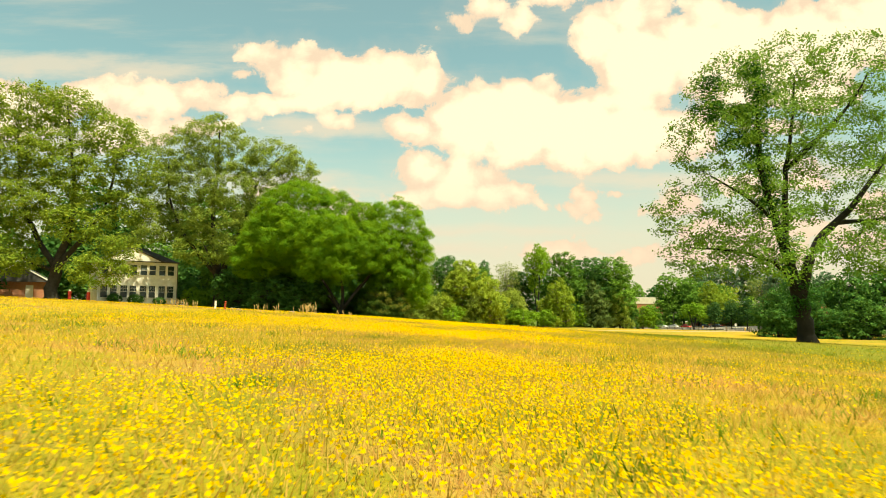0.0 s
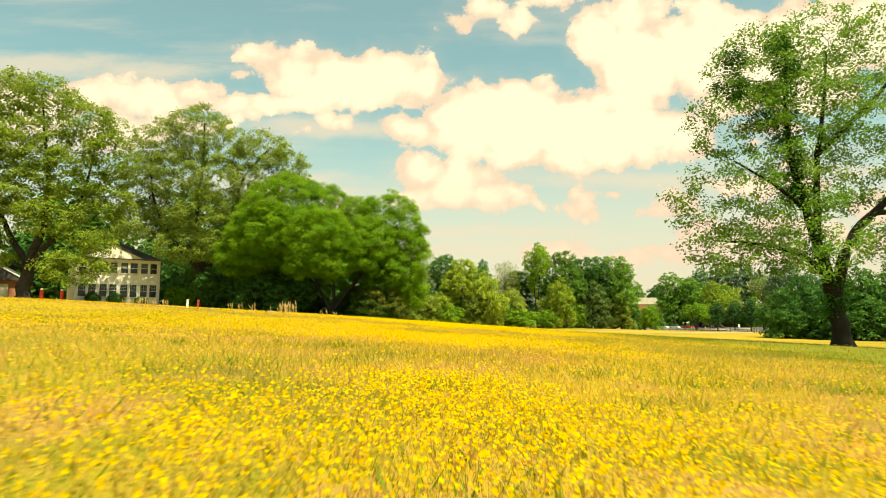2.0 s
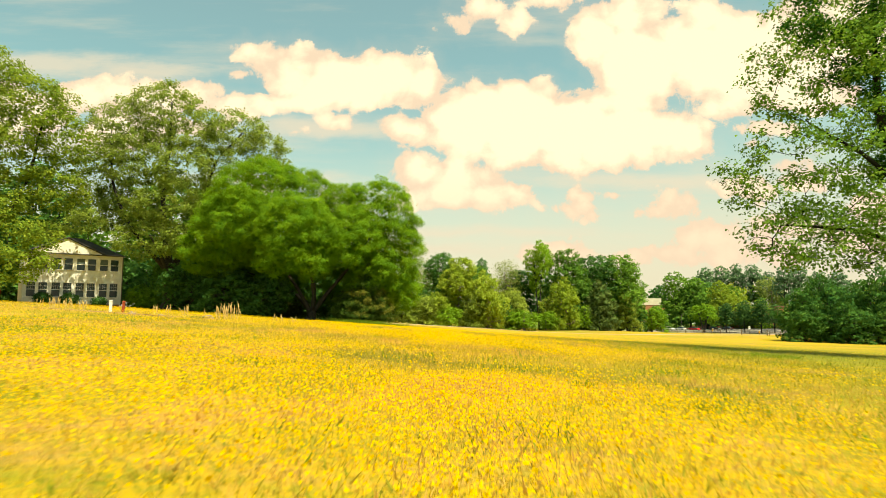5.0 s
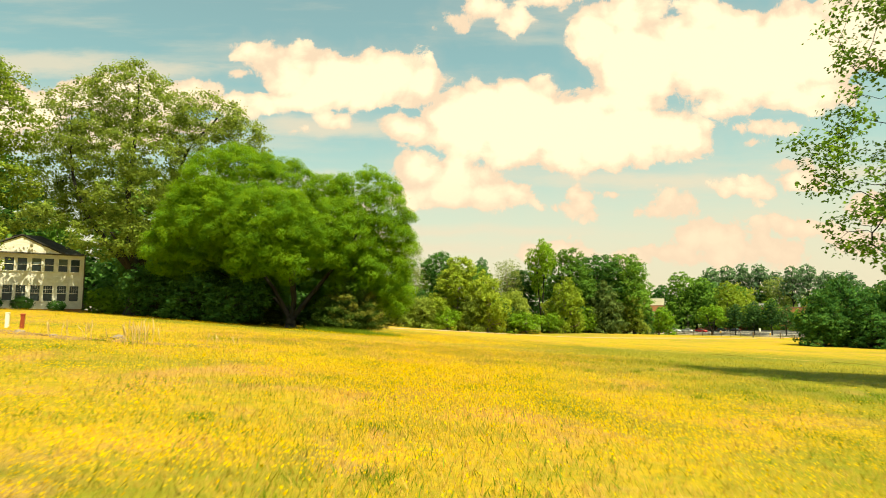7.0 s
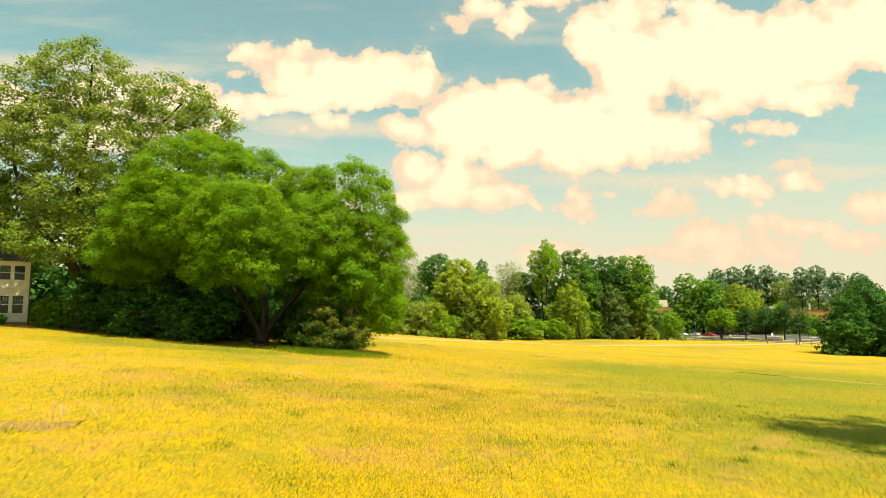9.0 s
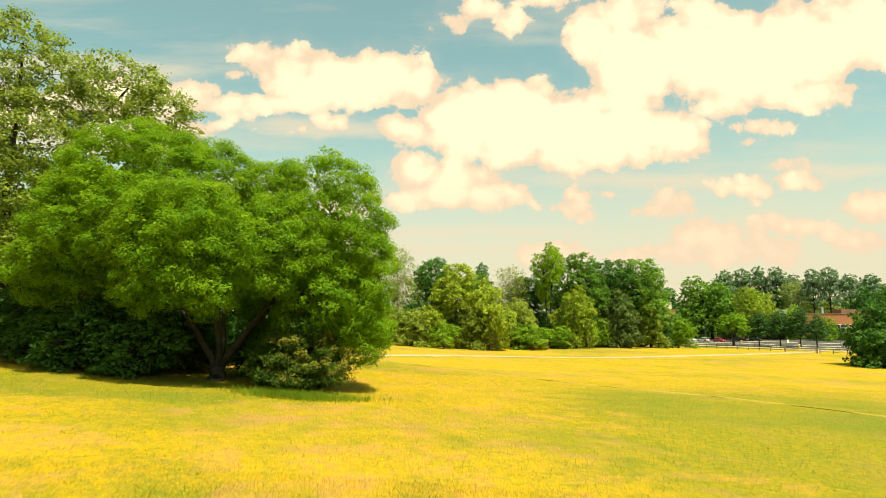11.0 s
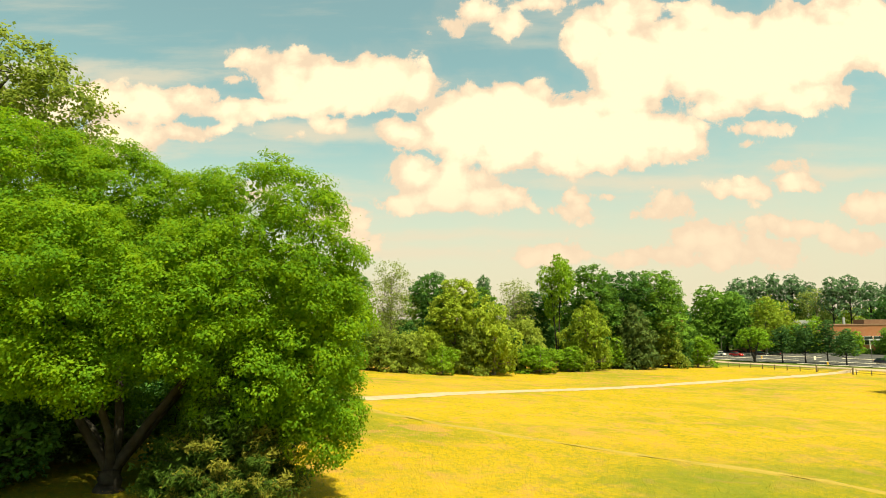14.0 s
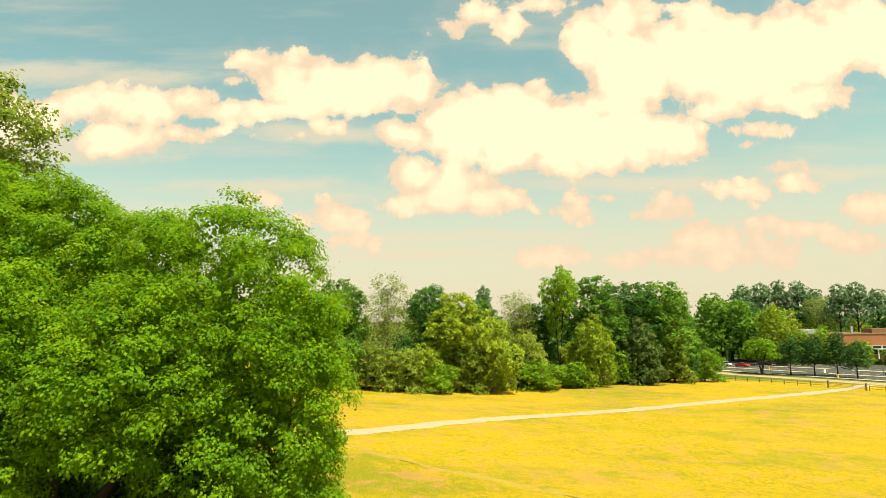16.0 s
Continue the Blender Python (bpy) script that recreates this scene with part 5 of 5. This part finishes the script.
# ---- fence and gate ----
def fence_bay(a, b, group):
    """A bay of the post-and-rail fence: one post and two rails to the next."""
    za, zb = gz(*a), gz(*b)
    bay = thing("fence", "weathered wooden post and rail fence along the meadow", "fence", pose(a[0], a[1], za), group)
    post = part("post", box(-0.07, 0.07, -0.07, 0.07, -0.3, 1.2, bevel=0.015), WOOD_POST, bay)
    end = Vector((b[0] - a[0], b[1] - a[1], zb - za))
    for h in (0.5, 0.98):
        part("rail", rod([(0, 0, h), tuple(end * 0.5 + Vector((0, 0, h - 0.03))), tuple(end + Vector((0, 0, h)))], 0.045, 6), WOOD_POST, bay)
    return bay


def fence_line(a, b, n):
    a, b = Vector(a), Vector(b)
    for i in range(n):
        p, q = a.lerp(b, i / n), a.lerp(b, (i + 1) / n)
        fence_bay(tuple(p), tuple(q), "bays of the meadow fence")


fence_line((75.0, 228.2), (91.0, 206.4), 9)
fence_line((96.4, 199.2), (126.0, 160.0), 16)


def farm_gate(a, b):
    a, b = Vector((*a, gz(*a))), Vector((*b, gz(*b)))
    d = b - a
    root = thing("farm_gate", "closed tubular steel gate between stout wooden posts", "gate", pose(*a))
    for p in (Vector((0, 0, 0)), d):
        part("gate_post", box(p.x - 0.14, p.x + 0.14, p.y - 0.14, p.y + 0.14, p.z - 0.3, p.z + 1.6, bevel=0.03), WOOD_POST, root)
    for h in (0.35, 0.62, 0.9, 1.2):
        part("bar", rod([tuple(d * 0.04 + Vector((0, 0, h))), tuple(d * 0.96 + Vector((0, 0, h)))], 0.035, 6), STEEL, root)
    for t in (0.05, 0.35, 0.65, 0.95):
        part("upright", rod([tuple(d * t + Vector((0, 0, 0.32))), tuple(d * t + Vector((0, 0, 1.23)))], 0.03, 6), STEEL, root)


farm_gate((91.4, 205.8), (96.0, 199.7))


def bollard(x, y):
    root = thing("bollard", "squat amber bollard in the car park island", "bollard", pose(x, y, gz(x, y) + 0.1), "amber bollards")
    part("post", rod([(0, 0, -0.1), (0, 0, 0.9)], 0.22, 10), AMBER, root)
    part("cap", rod([(0, 0, 0.9), (0, 0, 1.05)], 0.26, 10), WHITE, root)


for s, w in ((6, 8.0), (22, 8.0), (-20, 19.5), (40, 19.5)):
    bollard(*lot_point(s, w)[:2])


def sign(x, y):
    root = thing("sign", "small white notice board on a post by the road", "sign", pose(x, y, gz(x, y), 0, 0, 25))
    part("post", box(-0.05, 0.05, -0.05, 0.05, -0.2, 2.0), STEEL, root)
    part("board", box(-0.45, 0.45, -0.09, -0.05, 1.5, 2.5, bevel=0.01), WHITE, root)
    for i in range(3):
        part("bar", box(-0.3, 0.3 - 0.1 * i, -0.10, -0.09, 2.25 - 0.22 * i, 2.32 - 0.22 * i), STEEL, root)


sign(*lot_point(4, 5.5)[:2])


def street_lamp(x, y):
    root = thing("street_lamp", "slim dark steel lamp post in the car park", "street lamp", pose(x, y, gz(x, y)), "car park lamps")
    part("pole", rod([(0, 0, -0.2), (0, 0, 6.5)], 0.07, 8), STEEL, root)
    part("arm", rod([(0, 0, 6.4), (0.5, 0, 6.7), (1.1, 0, 6.75)], 0.04, 6), STEEL, root)
    part("lamp_head", box(0.9, 1.5, -0.15, 0.15, 6.68, 6.82, bevel=0.03), STEEL, root)


for s, w in ((-34, 19.5), (12, 19.5)):
    street_lamp(*lot_point(s, w)[:2])

# low hedge along the back of the car park
rng_h = np.random.default_rng(5)
for i in range(9):
    x, y, z = lot_point(-44 + i * 11, 59)
    hed = thing("hedge", "low dark green hedge behind the car park", "hedge", pose(x, y, z, 0, 0, LOT_TURN), "hedges behind the car park")
    pts = rng_h.uniform((-5.6, -0.9, 0), (5.6, 0.9, 1.6), (420, 3))
    v, q = leaves(rng_h, pts, np.tile([[0, -0.3, 0.6]], (420, 1)), 5, 0.14, 0.26)
    fast_mesh("foliage", v, q, 4, HEDGE, hed)

# ---- far buildings ----


def flat_building(m, label, w, d, h, base, brick, windows, roof_boxes):
    root = thing("building", label, "building", m)
    part("wall", box(0, w, 0, d, base, h), brick, root)
    part("parapet", box(-0.15, w + 0.15, -0.15, d + 0.15, h, h + 0.35), COPING, root)
    for (x, z, ww, hh) in windows:
        win = new("window")
        win.parent = root
        win.location = (x, 0, z)
        part("frame", box(-0.1, ww + 0.1, -0.06, -0.003, -0.1, hh + 0.1), TRIM, win)
        part("pane", box(0, ww, -0.09, -0.06, 0, hh), GLASS, win)
    for (x0, x1, y0, y1, z1, mt) in roof_boxes:
        part("roof_unit", box(x0, x1, y0, y1, h + 0.35, h + 0.35 + z1), mt, root)
    return root


COPING = plain("brown_coping", (0.16, 0.09, 0.06), (0.24, 0.14, 0.09), 1.0, 0.8)
GREY = plain("grey_cladding", (0.25, 0.28, 0.30), (0.38, 0.41, 0.42), 0.8, 0.6)
z = gz(118, 292)
flat_building(pose(118, 290, z, 0, 0, -4), "long orange brick building with flat roof", 56, 16, 9.6, -2, BRICK_FAR,
              [(30 + i * 3.4, 2.6, 2.9, 3.0) for i in range(7)] + [(2 + i * 3.4, 2.6, 2.9, 3.0) for i in range(8)],
              [(18, 25, 3, 9, 1.5, GREY), (44, 55, 6, 13, 1.6, COPING), (36, 36.7, 5, 5.7, 2.6, GREY)])
part("porch_roof", box(40, 52, -3, 0, 4.2, 4.6), GREY, bpy.data.objects["building"])
for x in (40.4, 45.9, 51.4):
    part("porch_column", box(x, x + 0.3, -2.8, -2.5, -1, 4.2), TRIM, bpy.data.objects["building"])

flat_building(pose(134, 452, gz(134, 452), 0, 0, 0), "brick building with pale upper storey beyond the woods", 22, 18, 12.0, -3, BRICK_FAR,
              [(3 + i * 4, 6.5, 1.6, 1.8) for i in range(5)], [(1, 20, 1, 14, 4.6, PALE_ROOF)])


def pale_house():
    root = thing("far_house", "far house with pale hipped roof among trees", "house", pose(150, 400, gz(150, 400), 0, 0, 10))
    part("wall", box(0, 15, 0, 10, -2, 12.0), TRIM, root)
    bm = bmesh.new()
    v = [bm.verts.new(p) for p in ((-0.8, -0.8, 12), (15.8, -0.8, 12), (15.8, 10.8, 12), (-0.8, 10.8, 12), (4, 5, 15.6), (11, 5, 15.6))]
    for f in ((0, 1, 5, 4), (1, 2, 5), (2, 3, 4, 5), (3, 0, 4), (3, 2, 1, 0)):
        bm.faces.new([v[i] for i in f])
    part("roof", bm, PALE_ROOF, root)


pale_house()

# ---- small things of the meadow ----


RUST = plain("rusty_red_paint", (0.26, 0.045, 0.02), (0.42, 0.09, 0.045), 5.0, 0.7)


def short_post(x, y, mat, label, h, lean):
    root = thing("marker_post", label, "post", pose(x, y, gz(x, y), lean, lean * 0.6, 12))
    part("shaft", box(-0.07, 0.07, -0.07, 0.07, -0.25, h, bevel=0.015), mat, root)
    part("cap", box(-0.085, 0.085, -0.085, 0.085, h, h + 0.05, bevel=0.015), mat, root)


short_post(-18.45, 51.5, WHITE, "short white painted marker post in the meadow", 0.62, 1)
short_post(-17.58, 51.2, RUST, "short faded red marker post leaning in the meadow", 0.62, 9)

for x, y in ((-46.4, 78.8), (-44.4, 79.4)):
    root = thing("red_post", "stout red painted post beside the house grounds", "post", pose(x, y, gz(x, y), 0, 0, 20))
    part("shaft", rod([(0, 0, -0.3), (0, 0, 0.5), (0, 0, 1.15)], 0.2), RED, root)
    part("cap", rod([(0, 0, 1.14), (0, 0, 1.25), (0, 0, 1.36)], 0.14), WHITE, root)

STRAW = plain("dry_plumes", (0.40, 0.28, 0.10), (0.56, 0.41, 0.17), 4.0, 0.95, bump=0)


def plume_tuft(x, y, n, h, seed, spread=0.35):
    """A tuft of tall dry grass with feathery plumes."""
    rng = np.random.default_rng(seed)
    root = thing("dry_grass", "tuft of tall dry straw-coloured grass plumes", "dry grass", pose(x, y, gz(x, y)), "tufts of dry grass")
    tubes, heads = [], []
    for i in range(n + 2):
        b = np.array([rng.normal(0, spread), rng.normal(0, spread), -0.05])
        t = b + [rng.normal(0, 0.13) * h, rng.normal(0, 0.13) * h, h * rng.uniform(0.7, 1.1)]
        p = bend(rng, b, t, 5, 0.06)
        tubes.append(tube(p, np.linspace(0.014, 0.006, 5), 4))
        heads.append(tube(p[2:] + rng.normal(0, 0.01, (3, 3)), [0.010, 0.026, 0.006], 5))
    v, q = join_tubes(tubes)
    fast_mesh("stalks", v, q, 4, STRAW, root)
    v, q = join_tubes(heads)
    fast_mesh("plumes", v, q, 4, STRAW, root)


for i, (x, y, n, h) in enumerate(((-9.5, 45.2, 16, 0.9), (-9.9, 45.5, 9, 0.7), (-12.2, 46.7, 4, 0.7), (-13.4, 46.9, 3, 0.6), (-7.4, 47.6, 5, 0.5), (-21.8, 52.3, 14, 0.75), (-20.6, 51.7, 10, 0.65), (-23.0, 53.0, 8, 0.6))):
    plume_tuft(x, y, n, h, 300 + i)

STONE = plain("pale_stone", (0.16, 0.12, 0.08), (0.27, 0.21, 0.15), 2.0, 0.9, bump=0.6)


def field_stone(x, y, r, seed):
    rng = random.Random(seed)
    bm = bmesh.new()
    bmesh.ops.create_icosphere(bm, subdivisions=3, radius=r)
    for v in bm.verts:
        n = noise.noise(v.co * (1.6 / r) + Vector((seed, 0, 0)))
        v.co *= 1 + 0.35 * n
        v.co.z *= 0.55
    root = thing("stone", "weathered pale field stone lying in the grass", "stone", pose(x, y, gz(x, y) + r * 0.12, 0, 0, rng.uniform(0, 360)), "stones in the meadow")
    ob = part("rock", bm, STONE, root)
    ob.data.shade_smooth()


for i, (x, y, r) in enumerate(((-11.1, 46.9, 0.28), (-15.3, 47.6, 0.2), (-13.4, 46.6, 0.16))):
    field_stone(x, y, r, i + 3)
SOIL = plain("bare_soil", (0.16, 0.095, 0.03), (0.28, 0.17, 0.06), 1.2, 0.95, bump=0.6)
tagged(ribbon("bare_soil", [(-25, 54.5), (-19, 50), (-14.5, 47.2), (-10.5, 46), (-7, 46.8)], 1.0, 0.045, SOIL, 0.45, 0.7, 9),
       "strip of bare reddish soil in the meadow", "soil", kind="structure")

# ---- grass and flowers ----


def value_noise(x, y, cell, seed):
    """Smooth random field between 0 and 1 on the plan."""
    rng = np.random.default_rng(seed)
    grid = rng.uniform(0, 1, (256, 256))
    u, v = x / cell, y / cell
    i, j = np.floor(u).astype(int), np.floor(v).astype(int)
    f, g = u - i, v - j
    f, g = f * f * (3 - 2 * f), g * g * (3 - 2 * g)
    at = lambda a, b: grid[a % 256, b % 256]
    return (at(i, j) * (1 - f) + at(i + 1, j) * f) * (1 - g) + (at(i, j + 1) * (1 - f) + at(i + 1, j + 1) * f) * g


def drift(x, y):
    """Where the flowers stand thick."""
    return 0.5 * value_noise(x, y, 7.0, 1) + 0.3 * value_noise(x, y, 2.3, 2) + 0.2 * value_noise(x, y, 0.8, 3)


def spread(u, power):
    """Thins out from the middle to the edge, with no ridge in the middle."""
    return u * (0.45 + 0.55 * u ** power)


def scatter(rng, n, half, y0, y1, power=1.6):
    """Points over the meadow, thicker near its middle line."""
    x = 0.8 + rng.choice([-1, 1], n) * half * spread(rng.uniform(0, 1, n), power)
    y = y0 + (y1 - y0) * rng.uniform(0, 1, n) ** 1.15
    return x, y


def blade_material(name, stops, patchy=False):
    m, k = material(name, 0.7, spec=0.15)
    rnd = k.add("ShaderNodeNewGeometry", out=8)
    co = place(k)
    f = k.math("ADD", k.math("MULTIPLY", rnd, 0.5), k.math("ADD", k.math("MULTIPLY", k.noise(co, 0.45, 3), 0.6), -0.05))
    col = k.ramp(f, *stops)
    if patchy:
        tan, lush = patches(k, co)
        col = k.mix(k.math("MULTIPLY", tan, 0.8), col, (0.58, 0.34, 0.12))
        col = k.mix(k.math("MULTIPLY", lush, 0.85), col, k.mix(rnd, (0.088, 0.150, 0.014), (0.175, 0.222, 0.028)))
    k.t.links.new(col, k.bsdf.inputs["Base Color"])
    tr = k.add("ShaderNodeBsdfTranslucent", col)
    mixer = k.t.nodes.new("ShaderNodeMixShader")
    mixer.inputs[0].default_value = 0.5
    k.t.links.new(k.bsdf.outputs[0], mixer.inputs[1])
    k.t.links.new(tr, mixer.inputs[2])
    k.t.links.new(mixer.outputs[0], k.out.inputs[0])
    return m


GRASS = blade_material("grass_blades", ((0.22, (0.17, 0.24, 0.018)), (0.36, (0.35, 0.31, 0.03)), (0.50, (0.57, 0.39, 0.062)), (0.72, (0.66, 0.42, 0.12))), True)
WEED = blade_material("weed_leaves", ((0.25, (0.10, 0.175, 0.012)), (0.7, (0.23, 0.33, 0.028))))
PETAL = blade_material("yellow_petals", ((0.25, (0.61, 0.375, 0.003)), (0.7, (0.72, 0.51, 0.005))))


def blades(name, x, y, high, wide, mat, rng, label, category):
    n = len(x)
    z = ground_z(x, y)
    a = rng.uniform(0, 6.283, n)
    h, w = high * rng.uniform(0.55, 1.25, n), wide * rng.uniform(0.7, 1.3, n)
    lean = rng.uniform(0.15, 1.0, n) * h
    b = rng.uniform(0, 6.283, n)
    base = np.stack([x, y, z - 0.01], -1)
    side = np.stack([np.cos(a), np.sin(a), np.zeros(n)], -1) * (w / 2)[:, None]
    tip = base + np.stack([np.cos(b) * lean, np.sin(b) * lean, h], -1)
    v = np.stack([base - side, base + side, tip], 1).reshape(-1, 3)
    tagged(fast_mesh(name, v, np.arange(n * 3), 3, mat), label, category, kind="stuff")


def blossoms(name, x, y, high, size, rng, label):
    """Flower heads as small shallow folded cups, tilted any way."""
    n = len(x)
    c = np.stack([x, y, ground_z(x, y) + high * rng.uniform(0.6, 1.15, n)], -1)
    up = rng.normal(0, 0.45, (n, 3)) + [0.1, -0.25, 1]
    up /= np.linalg.norm(up, axis=1)[:, None]
    a = np.cross(up, rng.normal(0, 1, (n, 3)))
    a /= np.linalg.norm(a, axis=1)[:, None]
    b = np.cross(up, a)
    s = (size * rng.uniform(0.75, 1.25, n))[:, None]
    rim = up * s * 0.28
    v = np.stack([c + a * s * 0.55 + rim, c + b * s * 0.5, c - a * s * 0.55 + rim, c - b * s * 0.5], 1).reshape(-1, 3)
    tagged(fast_mesh(name, v, np.arange(n * 4), 4, PETAL), label, "flowers", kind="stuff")


def lush_side(x, y):
    """Share of flowers: fewer on the lush green side below the oak."""
    lushness = np.clip((x + 9 * (value_noise(x, y, 6.0, 5) - 0.5) - 3) / 9, 0, 1) * np.clip((116 - y) / 26, 0, 1)
    return 1 - 0.9 * lushness


def build_grass():
    rng = np.random.default_rng(77)
    x, y = scatter(rng, 330000, 13, 1.5, 62)
    keep = rng.uniform(size=len(x)) < 0.45 + 0.75 * value_noise(x, y, 1.7, 9)
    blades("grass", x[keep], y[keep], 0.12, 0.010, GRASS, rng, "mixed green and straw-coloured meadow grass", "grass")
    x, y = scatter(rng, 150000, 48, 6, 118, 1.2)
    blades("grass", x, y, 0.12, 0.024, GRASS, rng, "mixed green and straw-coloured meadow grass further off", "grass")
    x, y = scatter(rng, 190000, 12, 1.5, 50)
    keep = rng.uniform(size=len(x)) < np.clip((drift(x, y) - 0.42) * 6.0, 0.06, 1.0) * lush_side(x, y)
    blossoms("buttercups", x[keep], y[keep], 0.16, 0.025, rng, "yellow buttercups in bloom among the grass")
    x, y = scatter(rng, 230000, 46, 8, 112, 1.2)
    keep = rng.uniform(size=len(x)) < np.clip((drift(x, y) - 0.30) * 3.4, 0.12, 1.0) * lush_side(x, y)
    blossoms("buttercups", x[keep], y[keep], 0.15, 0.034, rng, "yellow buttercups in bloom further over the meadow")
    # tall fresh grass before the juniper
    x, y = rng.normal(-6.8, 2.0, 3200), rng.normal(81.0, 0.55, 3200)
    blades("tall_grass", x, y + 0.06 * (x + 6.8) ** 2, 0.5, 0.035, WEED, rng, "tall fresh green grass before the juniper", "grass")
    # green weed clumps
    n = 300
    cx, cy = rng.uniform(-14, 16, n), rng.uniform(3, 60, n)
    k = 60
    r = rng.uniform(0.12, 0.65, n)
    x = np.repeat(cx, k) + rng.normal(0, 1, n * k) * np.repeat(r, k)
    y = np.repeat(cy, k) + rng.normal(0, 1, n * k) * np.repeat(r, k)
    blades("weed", x, y, 0.15, 0.020, WEED, rng, "dark green weed clumps in the meadow", "weeds")


build_grass()
